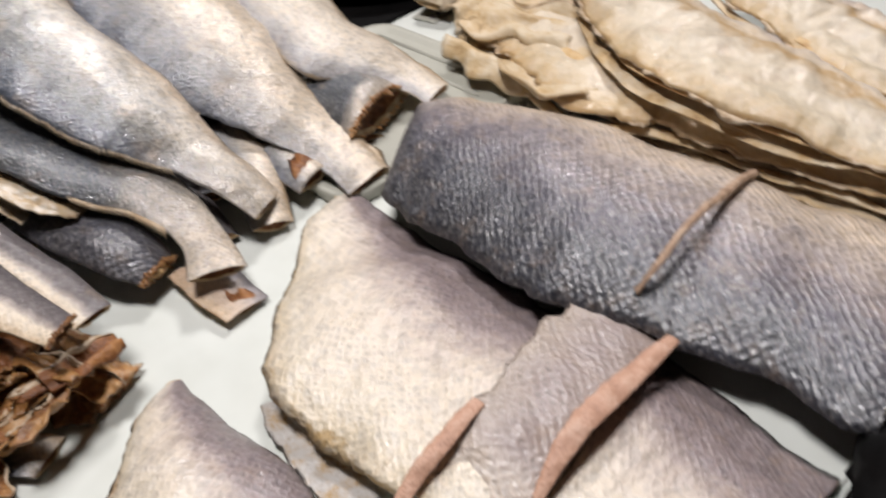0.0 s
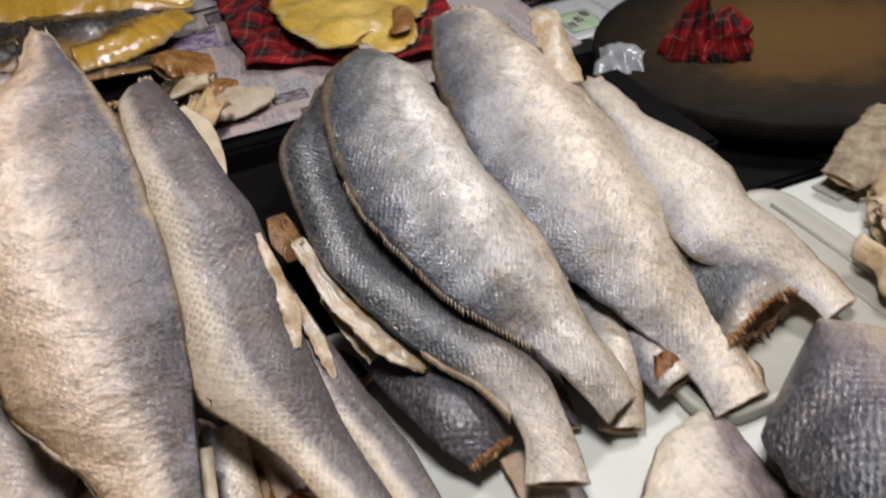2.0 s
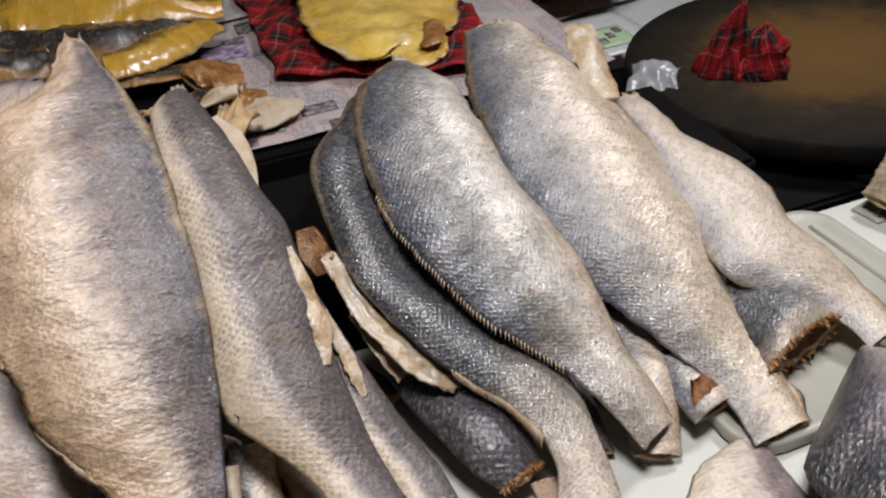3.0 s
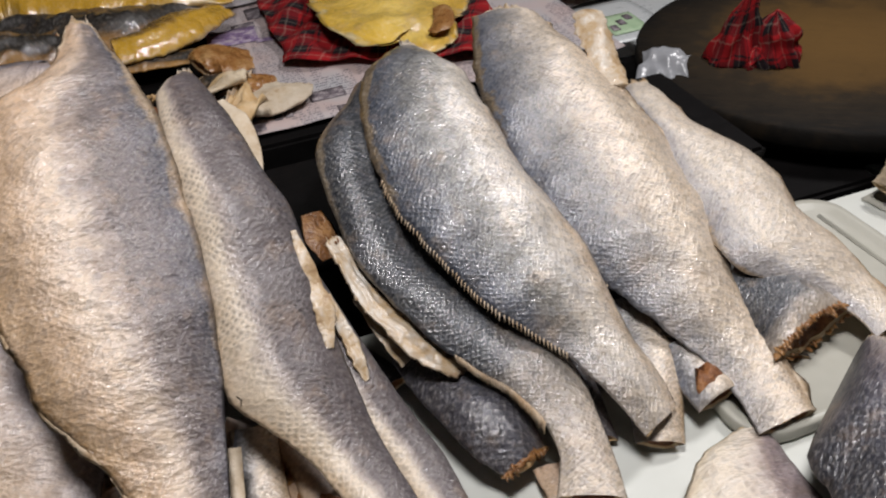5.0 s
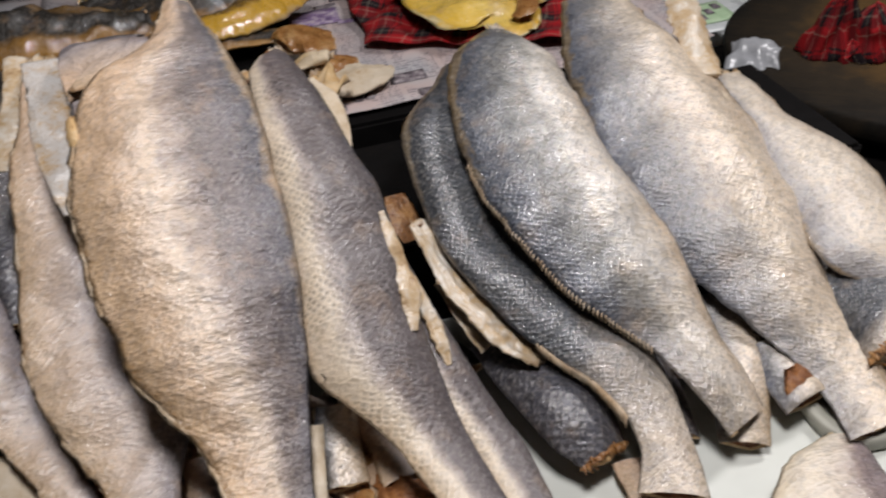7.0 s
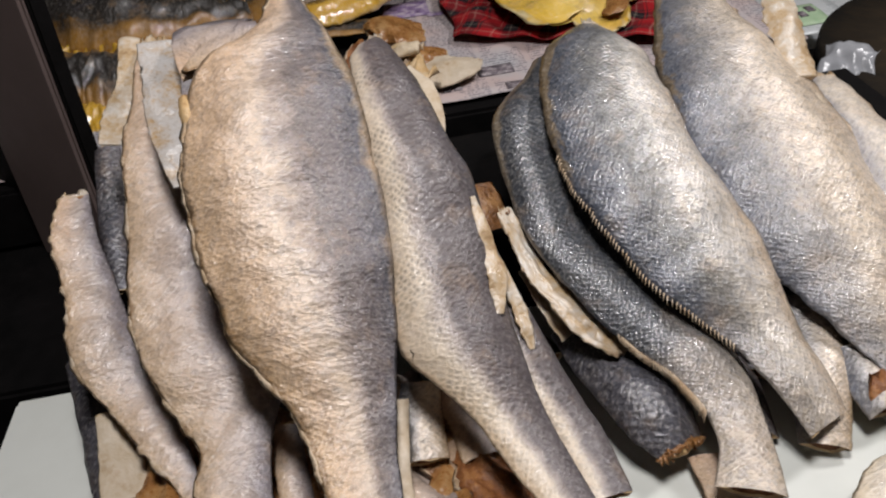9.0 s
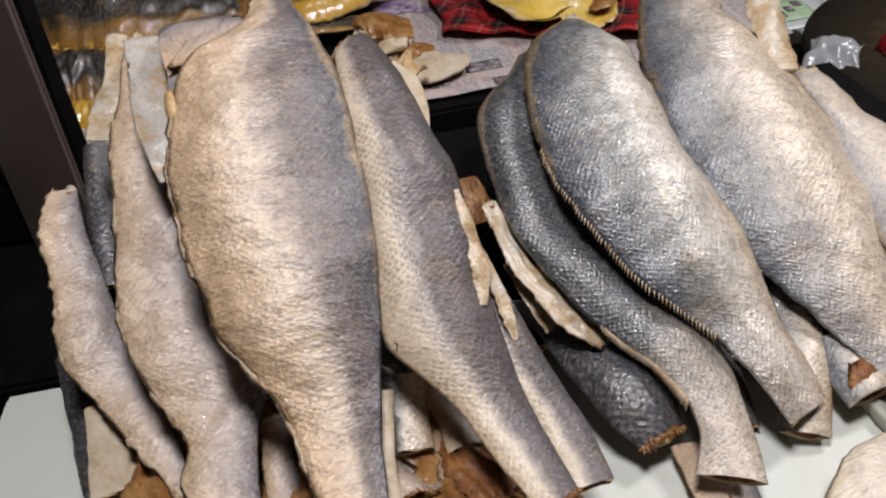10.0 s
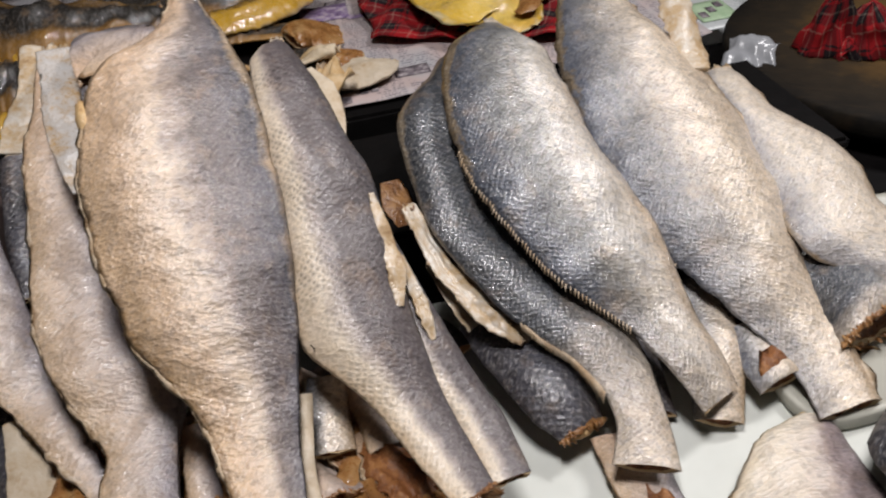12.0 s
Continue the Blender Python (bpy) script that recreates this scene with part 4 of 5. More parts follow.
dried_fish("pale silver dried fish with slim tail", [(-0.225, 0.913, 0.105, 0.0152, 0.0143), (-0.21, 0.893, 0.106, 0.0264, 0.0143), (-0.194, 0.875, 0.104, 0.0293, 0.0144), (-0.178, 0.858, 0.101, 0.0335, 0.0151), (-0.162, 0.842, 0.096, 0.039, 0.0257), (-0.145, 0.827, 0.089, 0.0447, 0.0366), (-0.128, 0.813, 0.082, 0.0523, 0.0416), (-0.111, 0.8, 0.074, 0.0539, 0.0397), (-0.093, 0.787, 0.066, 0.0637, 0.0298), (-0.075, 0.775, 0.057, 0.0644, 0.0315), (-0.057, 0.763, 0.049, 0.0453, 0.033), (-0.038, 0.751, 0.041, 0.0249, 0.03), (-0.019, 0.739, 0.034, 0.017, 0.0239), (-0.001, 0.727, 0.028, 0.0193, 0.0177)], skin_pale, 0.20, lips=((TOP, 0.004),), collar=0.018)
dried_fish("rolled dark scaly salted fish tied with twine", [(-0.041, 0.661, 0.031, -0.0401, 0.0611), (-0.014, 0.646, 0.029, 0.0638, 0.0777), (0.012, 0.629, 0.027, 0.0813, 0.0779), (0.037, 0.61, 0.026, 0.0873, 0.0877), (0.061, 0.591, 0.025, 0.0932, 0.0966), (0.084, 0.571, 0.025, 0.0991, 0.0979), (0.107, 0.55, 0.025, 0.1039, 0.0921), (0.13, 0.529, 0.025, 0.1061, 0.0922), (0.152, 0.508, 0.025, 0.0997, 0.0967), (0.175, 0.486, 0.025, 0.0896, 0.0966), (0.198, 0.465, 0.025, 0.0901, 0.0939), (0.221, 0.445, 0.025, 0.0825, 0.0969), (0.245, 0.425, 0.025, 0.0907, 0.0982), (0.269, 0.406, 0.025, 0.0932, 0.0982)], skin_roll, 0.22, lips=((TOP, 0.003),), cut=skin_dark, collar=0.006, extra=(("twine", [(0.214, 0.545, 0.050, 0.007), (0.178, 0.498, 0.069, 0.006), (0.148, 0.465, 0.075, 0.005), (0.124, 0.442, 0.068, 0.005), (0.109, 0.44, 0.050, 0.006)], cord, 0.3),))
dried_fish("cream and purple grey salted fish half on the counter", [(-0.099, 0.614, 0.011, -0.01, 0.0312), (-0.093, 0.58, 0.012, 0.0152, 0.0488), (-0.084, 0.547, 0.013, 0.0282, 0.0647), (-0.072, 0.517, 0.013, 0.0509, 0.0736), (-0.056, 0.489, 0.014, 0.0732, 0.0807), (-0.038, 0.462, 0.015, 0.0923, 0.0868), (-0.019, 0.437, 0.015, 0.0909, 0.0871), (0.003, 0.412, 0.015, 0.086, 0.0876), (0.026, 0.389, 0.015, 0.0862, 0.095), (0.05, 0.366, 0.015, 0.0862, 0.0971), (0.074, 0.344, 0.015, 0.0862, 0.0958), (0.097, 0.322, 0.014, 0.0862, 0.0894), (0.121, 0.299, 0.013, 0.0862, 0.0808), (0.143, 0.276, 0.012, 0.0862, 0.0771)], skin_half, 0.11, 0.08, rag=0.05, lump=0.005, count=110, cut=flesh, deep=0.002,
           extra=(("lower_flap", [(-0.117, 0.42, 0.006, 0.014), (-0.1, 0.394, 0.006, 0.028), (-0.074, 0.363, 0.006, 0.032), (-0.054, 0.337, 0.006, 0.031)], membrane, 0.04), ("skin_wrap", [(0.103, 0.432, 0.034, 0.067), (0.054, 0.375, 0.042, 0.062), (0.024, 0.342, 0.037, 0.064), (-0.001, 0.319, 0.027, 0.071)], skin_wrap, 0.04), ("strap", [(0.127, 0.407, 0.04, 0.008), (0.098, 0.378, 0.048, 0.014), (0.073, 0.354, 0.05, 0.015), (0.052, 0.332, 0.046, 0.011), (0.037, 0.312, 0.036, 0.006)], strap_pink, 0.18), ("strap", [(0.013, 0.37, 0.045, 0.008), (-0.008, 0.346, 0.044, 0.011), (-0.022, 0.332, 0.04, 0.01), (-0.032, 0.32, 0.033, 0.008)], strap_pink, 0.15)))
dried_fish("small salted fish piece with dark scaly back", [(-0.19, 0.432, 0.011, -0.0038, 0.016), (-0.183, 0.419, 0.012, 0.0158, 0.0179), (-0.176, 0.407, 0.013, 0.0255, 0.0223), (-0.169, 0.395, 0.014, 0.0334, 0.0265), (-0.162, 0.382, 0.014, 0.0395, 0.0306), (-0.155, 0.37, 0.015, 0.0457, 0.0356), (-0.149, 0.358, 0.015, 0.0458, 0.0418), (-0.142, 0.345, 0.015, 0.0458, 0.0471), (-0.135, 0.333, 0.015, 0.0458, 0.0501), (-0.129, 0.321, 0.015, 0.0458, 0.0532)], skin_half, 0.2, 0.1, lips=((0, 0.005),), cut=flesh, deep=0.002)
def beside(rows, f, lift, w):
    """A narrow spine that runs along another at the share f of its half width."""
    out = []
    for k, (x, y, z, wide) in enumerate(rows):
        a, b = rows[max(k - 1, 0)], rows[min(k + 1, len(rows) - 1)]
        ahead = Vector((b[0] - a[0], b[1] - a[1], 0)).normalized()
        q = f + 0.10 * noise.noise((k * 0.9, f * 7, 3))
        out.append((x + ahead.y * q * wide / 2, y - ahead.x * q * wide / 2, z + lift, w * (0.3 if k in (0, len(rows) - 1) else 0.6 + 0.8 * abs(noise.noise((k * 0.7, f * 5, 1))))))
    return out


UNDER_SHEET = [(0.062, 0.96, 0.018, 0.087), (0.092, 0.876, 0.022, 0.135), (0.131, 0.808, 0.024, 0.16), (0.169, 0.725, 0.026, 0.165), (0.211, 0.69, 0.026, 0.14), (0.249, 0.646, 0.026, 0.125), (0.294, 0.592, 0.026, 0.11), (0.35, 0.53, 0.026, 0.09)]
TOP_SHEET = [(0.16, 0.87, 0.06, 0.07), (0.19, 0.751, 0.062, 0.112), (0.21, 0.69, 0.062, 0.124), (0.242, 0.64, 0.06, 0.122), (0.277, 0.596, 0.056, 0.104), (0.33, 0.54, 0.054, 0.078)]
FAR_SHEET = [(0.275, 0.83, 0.07, 0.086), (0.296, 0.735, 0.07, 0.09), (0.315, 0.69, 0.068, 0.094), (0.33, 0.646, 0.066, 0.09), (0.37, 0.57, 0.066, 0.078)]
LAYERS = dict(cut=flesh, deep=0.002, count=110, ragged=0.3, crumple=0.004)
dried_fish("folded yellow dried fish sheet", UNDER_SHEET, skin_yellow, 0.14, 0.1, 0.10, lump=0.005, pleat=0.003, lips=((0, 0.006),), collar=0.012,
           extra=tuple(("fold", beside(UNDER_SHEET, f, lift, w), mat, 0.2) for f, lift, w, mat in ((0.95, -0.006, 0.020, yellow_fold), (0.78, 0.002, 0.018, golden), (0.62, 0.010, 0.022, yellow_fold), (0.45, 0.015, 0.014, golden), (0.32, 0.018, 0.020, yellow_fold), (0.16, 0.022, 0.012, yellow_fold))), **LAYERS)
dried_fish("broad yellow cream dried fish on top of others", TOP_SHEET, skin_yellow, 0.20, 0.1, 0.07, lump=0.006, pleat=0.0025, lips=((0, 0.006), (TOP, 0.004)), collar=0.02,
           extra=tuple(("fold", beside(TOP_SHEET, f, lift, w), mat, 0.2) for f, lift, w, mat in ((0.98, -0.006, 0.016, yellow_fold), (0.86, 0.002, 0.012, golden))), **LAYERS)
dried_fish("broad yellow pink dried fish", FAR_SHEET, skin_yellow, 0.18, 0.1, 0.07, lump=0.006, pleat=0.003, lips=((0, 0.006),), collar=0.02,
           extra=tuple(("fold", beside(FAR_SHEET, f, lift, w), mat, 0.2) for f, lift, w, mat in ((0.98, -0.004, 0.016, yellow_fold), (0.80, 0.004, 0.010, golden))), **LAYERS)
dried_fish("thin dried fish sheet on the counter", [(0.14, 0.72, 0.008, 0.05), (0.203, 0.652, 0.008, 0.066), (0.243, 0.605, 0.008, 0.066), (0.281, 0.57, 0.008, 0.072), (0.335, 0.51, 0.008, 0.07)], skin_yellow, 0.08, 0.06, 0.2, lump=0.004, count=90, lips=((0, 0.006),), cut=flesh, deep=0.002, pleat=0.002)
dried_fish("brown frayed tail of a dried fish", [(-0.004, 0.92, 0.02, 0.039), (0.02, 0.953, 0.03, 0.061), (0.056, 1.035, 0.03, 0.072)], tail_brown, 0.12, 0.1, 0.2, cut=flesh)
dried_fish("pale split belly of a dried fish under the pile", [(-0.366, 0.601, 0.125, 0.012), (-0.345, 0.591, 0.105, 0.017), (-0.321, 0.579, 0.088, 0.021), (-0.297, 0.574, 0.072, 0.025), (-0.278, 0.575, 0.06, 0.028), (-0.264, 0.583, 0.05, 0.012)], torn_skin, 0.10, 0.1, 0.16, count=80, lump=0.006, lips=((0, 0.004),), pleat=0.0008, collar=0.006,
           extra=(("skin_fold", [(-0.346, 0.592, 0.085, 0.014), (-0.319, 0.574, 0.07, 0.012), (-0.303, 0.57, 0.055, 0.016)], torn_skin, 0.1), ("skin_fold", [(-0.412, 0.646, 0.112, 0.016), (-0.398, 0.633, 0.10, 0.026), (-0.388, 0.626, 0.088, 0.017)], dried_brown, 0.03)))
dried_fish("small dark dried fish with cut end under the pile", [(-0.305, 0.599, 0.04, 0.056), (-0.283, 0.584, 0.037, 0.058), (-0.251, 0.562, 0.033, 0.056), (-0.226, 0.547, 0.028, 0.051), (-0.209, 0.538, 0.022, 0.037)], skin_dark, 0.3, cut=golden, deep=-0.004, crust=((-1, 0.0035, amber_flesh),))
dried_fish("square cut dried fish tail on the counter", [(-0.19, 0.554, 0.008, 0.045), (-0.164, 0.523, 0.008, 0.041), (-0.143, 0.502, 0.006, 0.037)], skin_pink, 0.07, 0.05, caps=(False, True), deep=0.02)
dried_fish("blue grey dried fish with brown hollow end", [(-0.114, 0.73, 0.035, 0.051), (-0.078, 0.719, 0.032, 0.072), (-0.051, 0.703, 0.03, 0.085)], skin_blue, 0.35, deep=0.010, caps=(False, True), crust=((-1, 0.004, amber_flesh), (-2, 0.003, dried_brown)))
dried_fish("cream dried fish tail below the silver fish", [(-0.18, 0.687, 0.04, 0.037), (-0.156, 0.651, 0.03, 0.046), (-0.143, 0.613, 0.02, 0.038), (-0.134, 0.588, 0.01, 0.033)], skin_creamy, 0.25)
dried_fish("short cream dried fish tail", [(-0.137, 0.662, 0.03, 0.033), (-0.118, 0.641, 0.024, 0.035), (-0.103, 0.631, 0.02, 0.041)], skin_creamy, 0.3, deep=0.02)
dried_fish("grey dried fish with pale torn fins", [(-0.344, 0.533, 0.15, 0.018), (-0.323, 0.521, 0.125, 0.024), (-0.3, 0.506, 0.1, 0.029), (-0.275, 0.493, 0.082, 0.032), (-0.249, 0.479, 0.066, 0.03), (-0.221, 0.456, 0.058, 0.027)], skin_scaly, 0.2, extra=(("fin", [(-0.347, 0.539, 0.178, 0.003), (-0.335, 0.527, 0.156, 0.011), (-0.32, 0.514, 0.143, 0.013), (-0.309, 0.498, 0.128, 0.004)], torn_skin, 0.12), ("fin", [(-0.325, 0.528, 0.142, 0.003), (-0.308, 0.516, 0.126, 0.011), (-0.298, 0.508, 0.114, 0.01), (-0.291, 0.502, 0.104, 0.004)], torn_skin, 0.12)), ragged=0.5, crumple=0.005)
dried_fish("dark dried fish at the bottom of the pile", [(-0.613, 0.397, 0.055, 0.03), (-0.569, 0.372, 0.045, 0.033), (-0.527, 0.352, 0.04, 0.044), (-0.492, 0.334, 0.035, 0.049)], skin_dark, 0.25)
dried_fish("silver dried fish tail", [(-0.352, 0.463, 0.085, 0.027), (-0.344, 0.45, 0.07, 0.028), (-0.327, 0.43, 0.06, 0.028)], skin_creamy, 0.25)
dried_fish("grey dried fish tail", [(-0.34, 0.476, 0.07, 0.029), (-0.323, 0.467, 0.06, 0.025), (-0.3, 0.45, 0.055, 0.027)], skin_pink, 0.25)
dried_fish("cream dried fish tail", [(-0.416, 0.405, 0.07, 0.017), (-0.394, 0.383, 0.058, 0.02), (-0.37, 0.36, 0.048, 0.022)], skin_pink, 0.25)
dried_fish("pointed cream dried fish tail", [(-0.316, 0.461, 0.05, 0.036), (-0.302, 0.445, 0.042, 0.034), (-0.287, 0.424, 0.036, 0.022)], skin_pink, 0.3)
dried_fish("tan strip of a dried fish tail", [(-0.343, 0.434, 0.1, 0.011), (-0.325, 0.406, 0.078, 0.009), (-0.313, 0.391, 0.066, 0.011), (-0.299, 0.377, 0.058, 0.014)], pale_flesh, 0.25)
dried_fish("cream dried fish tail with square end", [(-0.437, 0.421, 0.09, 0.02), (-0.424, 0.391, 0.075, 0.018), (-0.409, 0.367, 0.06, 0.019), (-0.391, 0.347, 0.05, 0.022)], skin_pink, 0.25)
dried_fish("pale cut tail on the counter", [(-0.296, 0.402, 0.008, 0.036), (-0.249, 0.392, 0.006, 0.034)], skin_silver, 0.08)

OILY = dict(name="oily_dried_fish", group="oily dried fish on newspaper", cut=gut, lump=0.007, rag=0.14, pleat=0.004, count=80)
SCRAP = dict(OILY, lump=0.0028, rag=0.14, pleat=0.0012, count=60)
dried_fish("oily yellow dried fish on newspaper", [(-1.122, 0.987, 0.1, 0.132), (-1.091, 1.016, 0.1, 0.146), (-1.022, 1.052, 0.1, 0.17), (-0.947, 1.087, 0.098, 0.14), (-0.878, 1.105, 0.095, 0.085), (-0.833, 1.14, 0.09, 0.052)], skin_oily, 0.3, **OILY)
dried_fish("oily black dried fish on newspaper", [(-1.064, 0.943, 0.085, 0.093), (-0.986, 0.963, 0.085, 0.112), (-0.914, 0.977, 0.085, 0.119), (-0.886, 1.034, 0.082, 0.104), (-0.848, 1.097, 0.08, 0.052)], skin_black, 0.3, **OILY)
dried_fish("orange yellow dried fish fillet", [(-0.853, 0.925, 0.09, 0.051), (-0.823, 0.962, 0.092, 0.062), (-0.817, 1.022, 0.09, 0.066), (-0.821, 1.087, 0.085, 0.051)], skin_oily, 0.3, **SCRAP)
dried_fish("grey green dried fish fillet", [(-0.844, 0.923, 0.078, 0.042), (-0.808, 0.945, 0.078, 0.04), (-0.768, 0.976, 0.075, 0.037)], skin_black, 0.18, **SCRAP)
dried_fish("pale grey dried fish tail on newspaper", [(-0.638, 0.866, 0.072, 0.048), (-0.624, 0.886, 0.072, 0.069), (-0.602, 0.908, 0.07, 0.053), (-0.598, 0.937, 0.066, 0.016)], pale_flesh, 0.12, **SCRAP)
dried_fish("oily dark dried fish behind the pile", [(-1.171, 0.79, 0.1, 0.112), (-1.058, 0.812, 0.1, 0.13), (-0.977, 0.865, 0.1, 0.089), (-0.934, 0.925, 0.1, 0.069)], skin_black, 0.35, **OILY)
dried_fish("orange dried fish strip", [(-1.094, 0.742, 0.09, 0.048), (-1.055, 0.76, 0.09, 0.053), (-0.995, 0.782, 0.09, 0.041)], skin_oily, 0.3, **OILY)
dried_fish("glossy dark dried fish", [(-1.023, 0.693, 0.08, 0.11), (-0.985, 0.718, 0.08, 0.115), (-0.946, 0.745, 0.08, 0.10)], skin_black, 0.3, **OILY)
dried_fish("oily brown dried fish", [(-0.973, 0.663, 0.06, 0.067), (-0.944, 0.676, 0.06, 0.074), (-0.918, 0.696, 0.06, 0.065)], skin_oily, 0.3, **OILY)
dried_fish("golden scrap of oily dried fish", [(-0.733, 0.929, 0.082, 0.043), (-0.727, 0.945, 0.084, 0.078), (-0.71, 0.961, 0.08, 0.065), (-0.696, 0.975, 0.076, 0.045)], amber_flesh, 0.14, **SCRAP)
dried_fish("black scrap of oily dried fish", [(-0.715, 0.905, 0.072, 0.06), (-0.692, 0.905, 0.072, 0.066), (-0.674, 0.924, 0.07, 0.056)], skin_black, 0.2, **SCRAP)
dried_fish("curled golden scrap of dried fish", [(-0.665, 0.879, 0.08, 0.029), (-0.649, 0.903, 0.08, 0.044), (-0.627, 0.921, 0.075, 0.03)], amber_flesh, 0.14, **SCRAP)
dried_fish("yellow dried fish maw lying on tartan cloth", [(-0.696, 1.353, 0.085, 0.275), (-0.624, 1.2, 0.085, 0.218), (-0.576, 1.118, 0.085, 0.191), (-0.538, 1.067, 0.085, 0.147), (-0.517, 1.054, 0.084, 0.102), (-0.525, 1.037, 0.083, 0.046)], skin_maw, 0.06, 0.04, 0.08, lump=0.008, name="fish_maw", category="fish maw", group="fish maw", cut=skin_maw, deep=0.002,
           extra=(("knob", [(-0.505, 1.111, 0.095, 0.022), (-0.488, 1.074, 0.092, 0.026), (-0.492, 1.05, 0.088, 0.012)], amber_flesh, 0.2),))


# lower layers of the piles: added filler, coloured dark for the shade between fish
def lower(rows, drop):
    """The same spine one layer down and further back, as the fish are stacked."""
    out = []
    for x, y, z, w in rows:
        away = Vector((x + 0.06, y - 0.17)).normalized() * drop * 1.25
        out.append((x + away.x, y + away.y, max(z - drop, 0.012), w * 0.82))
    return out


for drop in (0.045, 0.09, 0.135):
    dried_fish("filler fish in dark skin, shading the inside of the stacked pile", lower([(-0.539, 0.603, 0.268, 0.045), (-0.509, 0.564, 0.258, 0.08), (-0.492, 0.535, 0.245, 0.108), (-0.431, 0.469, 0.205, 0.119), (-0.398, 0.433, 0.16, 0.106), (-0.375, 0.411, 0.128, 0.089), (-0.348, 0.399, 0.112, 0.056), (-0.331, 0.383, 0.1, 0.044), (-0.319, 0.373, 0.09, 0.035)], drop), skin_dark, 0.2, 0.15, count=24)
    dried_fish("filler fish in dark skin, shading the inside of the stacked pile", lower([(-0.474, 0.615, 0.228, 0.026), (-0.398, 0.551, 0.205, 0.045), (-0.363, 0.518, 0.165, 0.053), (-0.33, 0.486, 0.13, 0.069), (-0.308, 0.468, 0.11, 0.08), (-0.266, 0.455, 0.09, 0.057), (-0.236, 0.438, 0.08, 0.046)], drop), skin_dark, 0.3, count=24)
    dried_fish("filler fish in dark skin, shading the inside of the stacked pile", lower([(-0.64, 0.557, 0.235, 0.04), (-0.581, 0.496, 0.2, 0.053), (-0.523, 0.446, 0.158, 0.064), (-0.48, 0.408, 0.12, 0.079), (-0.446, 0.388, 0.1, 0.073), (-0.421, 0.364, 0.086, 0.055), (-0.404, 0.343, 0.075, 0.04)], drop), skin_dark, 0.24, count=24)
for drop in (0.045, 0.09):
    dried_fish("filler fish in dark skin, shading the space under the silver fish", lower([(-0.413, 0.765, 0.165, 0.052), (-0.387, 0.682, 0.15, 0.053), (-0.345, 0.641, 0.12, 0.07), (-0.3, 0.614, 0.09, 0.079), (-0.254, 0.6, 0.065, 0.086), (-0.206, 0.582, 0.05, 0.065), (-0.178, 0.556, 0.04, 0.038), (-0.161, 0.524, 0.03, 0.043)], drop), skin_dark, 0.3, count=24)
    dried_fish("filler fish in dark skin, shading the space under the silver fish", lower([(-0.373, 0.776, 0.185, 0.05), (-0.35, 0.737, 0.175, 0.096), (-0.31, 0.686, 0.152, 0.116), (-0.269, 0.655, 0.12, 0.119), (-0.227, 0.631, 0.09, 0.109), (-0.183, 0.617, 0.062, 0.087), (-0.154, 0.608, 0.045, 0.053), (-0.135, 0.59, 0.03, 0.033)], drop), skin_dark, 0.3, count=24)
    dried_fish("filler fish in dark skin, shading the space under the silver fish", lower([(-0.319, 0.91, 0.165, 0.081), (-0.307, 0.875, 0.16, 0.116), (-0.273, 0.82, 0.14, 0.128), (-0.229, 0.781, 0.113, 0.137), (-0.184, 0.741, 0.083, 0.124), (-0.147, 0.701, 0.057, 0.1), (-0.114, 0.672, 0.04, 0.064), (-0.082, 0.655, 0.028, 0.047), (-0.064, 0.632, 0.015, 0.045)], drop), skin_dark, 0.28, count=24)


# crumpled brown offcuts at the foot of the pile
def crumpled(name, label, category, group, mat, place, size, slim, fold, seed, thick=0.003):
    root = tagged(new(name), label, category, group)
    root.matrix_world = place

    def shape(u, v):
        x, y = (u - 0.5) * size, (v - 0.5) * size * slim
        h = fold * size * noise.noise((u * 1.8, v * 2.2, seed)) + 0.3 * fold * size * noise.noise((u * 3, v * 7, seed + 3))
        return Vector((x + 0.25 * size * noise.noise((v * 2.2, seed, 1)), y * (1.0 + 0.6 * noise.noise((u * 3.5, seed, 7))), h))

    part("strip", sheet(shape, 28, 14, thick), mat, root)

    def torn(u, v):
        p = shape(u, 0.94 + 0.09 * v)
        return p + Vector((0, 0, 0.0012 + 0.002 * noise.noise((u * 9, v * 4, seed))))

    part("torn_edge", sheet(torn, 24, 3, thick * 0.8), rim_brown, root)


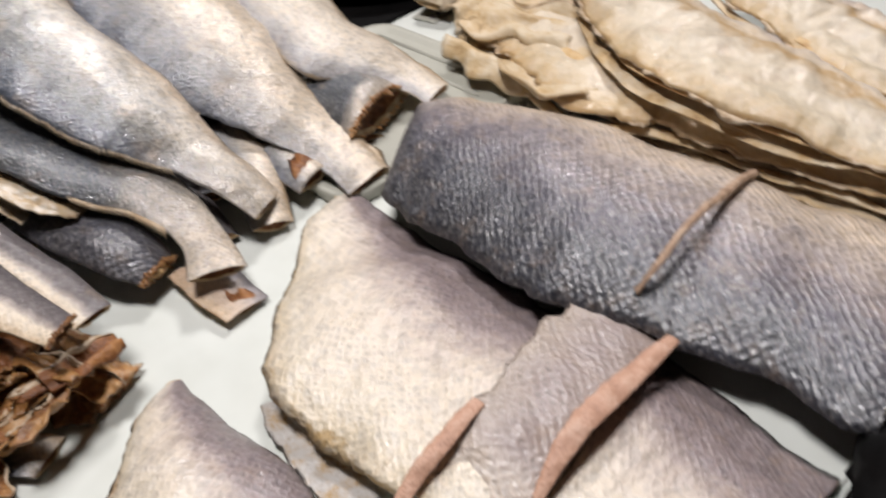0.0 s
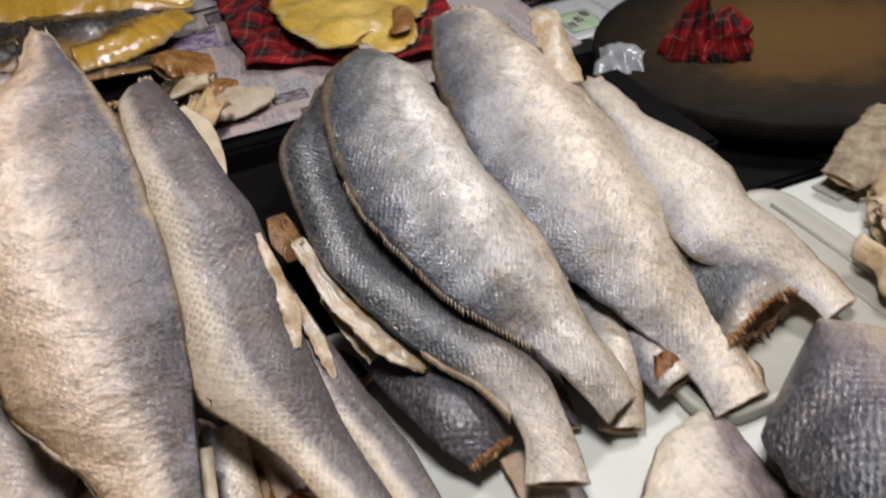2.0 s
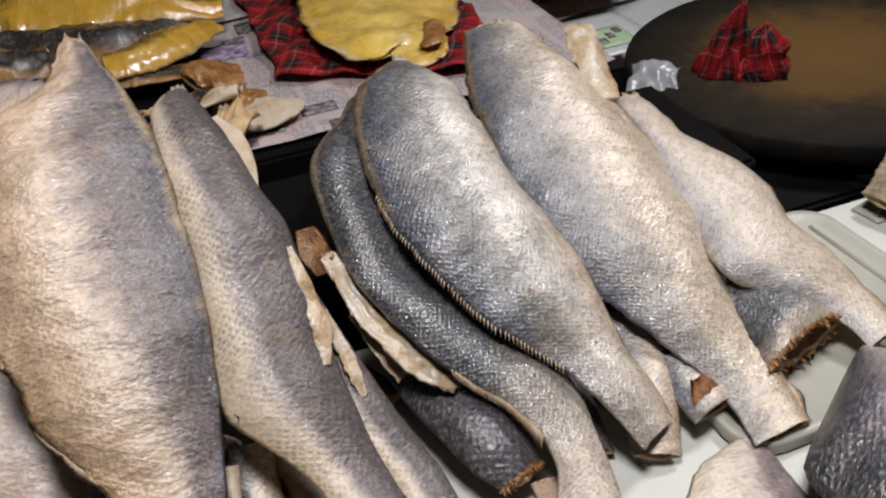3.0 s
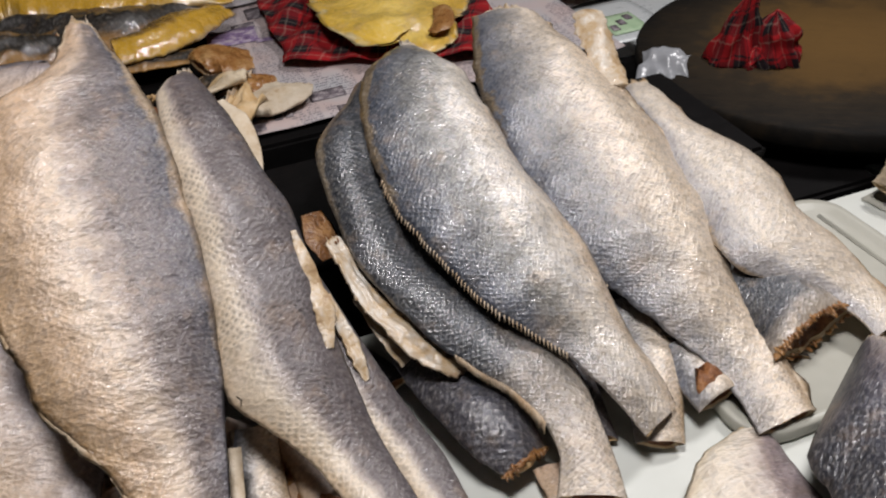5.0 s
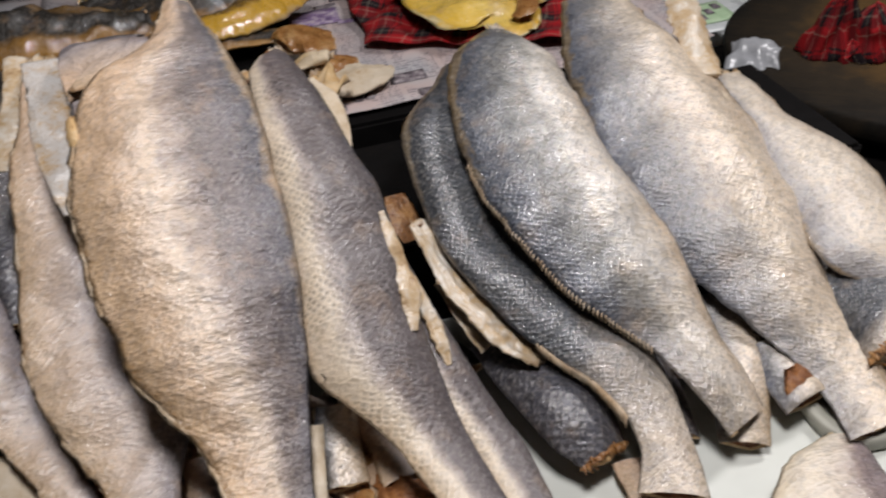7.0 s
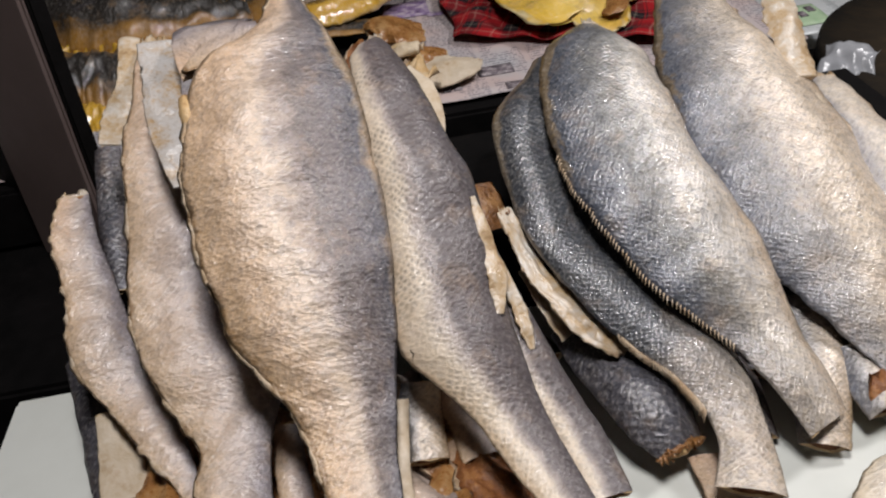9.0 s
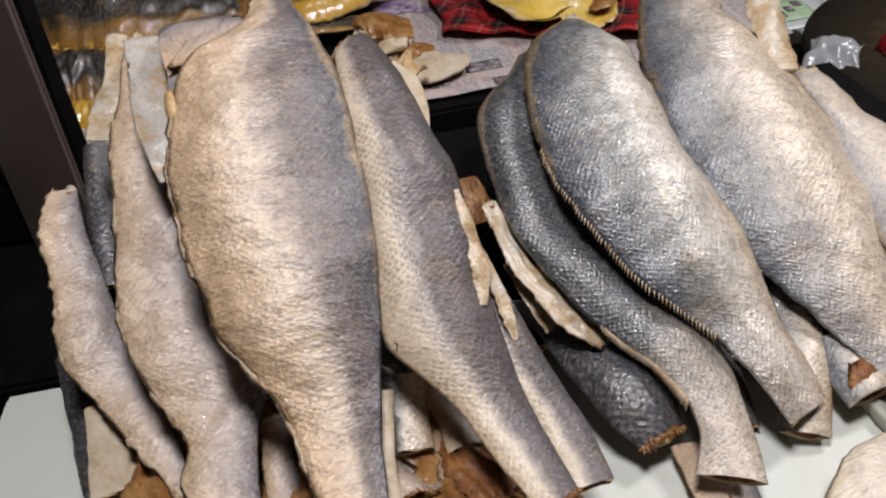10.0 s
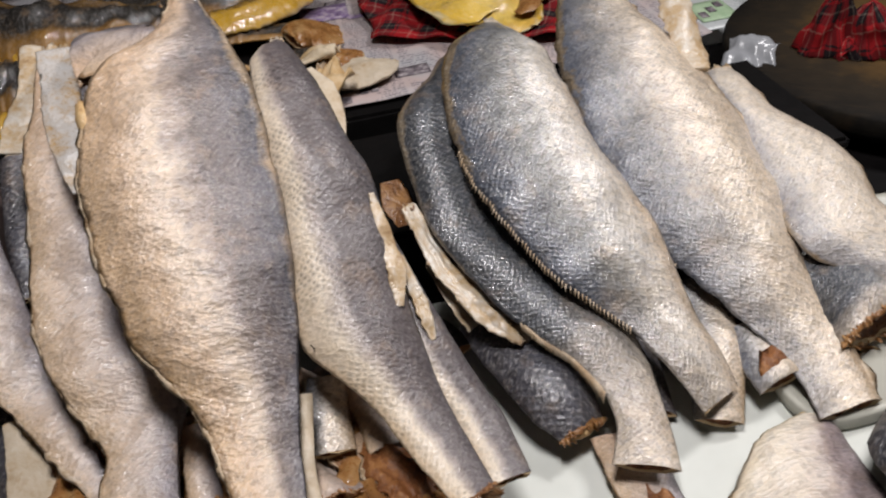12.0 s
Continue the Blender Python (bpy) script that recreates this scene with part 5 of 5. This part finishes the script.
spread = random.Random(5)
for layer in range(4):
    for k in range(7):
        f = (k + 0.5 * (layer % 2) + spread.uniform(-0.2, 0.2)) / 6.5
        x, y, z = -0.222 - 0.185 * f, 0.438 - 0.135 * f, 0.008 + 0.0135 * layer
        turn = radians(-36 + spread.uniform(-16, 16))
        way, out = Vector((math.cos(turn), math.sin(turn), 0)), spread.uniform(-0.022, 0.010) - 0.004 * layer
        spine = [(x + way.x * (out - d), y + way.y * (out - d), z + 0.05 * d + spread.uniform(-0.003, 0.003), w * spread.uniform(0.85, 1.15)) for d, w in ((0.11, 0.030), (0.07, 0.042), (0.03, 0.046), (0.0, 0.044))]
        dried_fish("flat brown dried fish piece layered under the pile", spine, (dried_brown, amber_flesh, dried_brown, gut, skin_pink)[(k * 3 + layer) % 5], 0.10, 0.10, 0.30, count=40, lump=0.006, pleat=0.003,
                   name="dried_offcut", group="brown dried offcuts", cut=(gut, amber_flesh)[k % 2], deep=0.004, caps=(False, True), lips=((0, 0.005), (TOP, 0.005)), crust=((-1, 0.0018, (dried_brown, amber_flesh)[k % 2]),))
for k in range(26):
    f = k / 25
    x, y = -0.215 - 0.185 * f, 0.430 - 0.125 * f
    place = pose(x + spread.uniform(-0.016, 0.010), y + spread.uniform(-0.026, 0.010), spread.uniform(0.012, 0.056), spread.uniform(-30, 30), spread.uniform(-14, 14), spread.choice((36, 36, 30, -45)) + spread.uniform(-22, 22))
    crumpled("dried_offcut", "crumpled brown dried fish offcut under the pile", "dried fish", "brown dried offcuts",
             (dried_brown, gut, amber_flesh)[k % 3], place, spread.uniform(0.034, 0.056), spread.uniform(0.3, 0.5), 0.16, k + 1.0, 0.0016)
for k, (x, y, z, yaw, size) in enumerate(((0.065, 0.850, 0.040, 40, 0.10), (0.085, 0.800, 0.050, -30, 0.11), (0.060, 0.770, 0.028, -52, 0.11), (0.120, 0.860, 0.055, -20, 0.12), (0.095, 0.730, 0.030, -50, 0.13), (0.050, 0.900, 0.030, 60, 0.08))):
    crumpled("dried_fish_flap", "folded yellow flap of dried fish", "dried fish", "yellow dried fish", yellow_fold, pose(x, y, z, 18 - 9 * k, 14 - 6 * k, yaw), size, 0.5, 0.22, 40.0 + k, 0.003)

for k in range(9):
    crumpled("dried_scrap", "small crumpled scrap of oily dried fish", "dried fish", "oily scraps on newspaper", (golden, gut, yellow_fold, black)[k % 4],
             STALL @ pose(0.30 + 0.02 * (k % 5) + 0.01 * noise.noise((k * 1.7, 0, 0)), 0.40 - 0.016 * k, 0.074 + 0.004 * (k % 3), 20 * math.sin(k * 2.1), 15 * math.cos(k * 1.3), 25 + 50 * math.sin(k * 1.9)), 0.05 + 0.02 * (k % 3), 0.42, 0.28, 70.0 + k, 0.004)

# bristle caught on the scaly fish
root = tagged(new("bristle"), "short dark bristle stuck on the scaly fish", "bristle")
root.matrix_world = pose(-0.338, 0.447, 0.128, 30, 20, 0)
bm = bmesh.new()
bmesh.ops.create_cone(bm, cap_ends=True, segments=6, radius1=0.0006, radius2=0.0003, depth=0.016)
part("hair", bm, black, root)
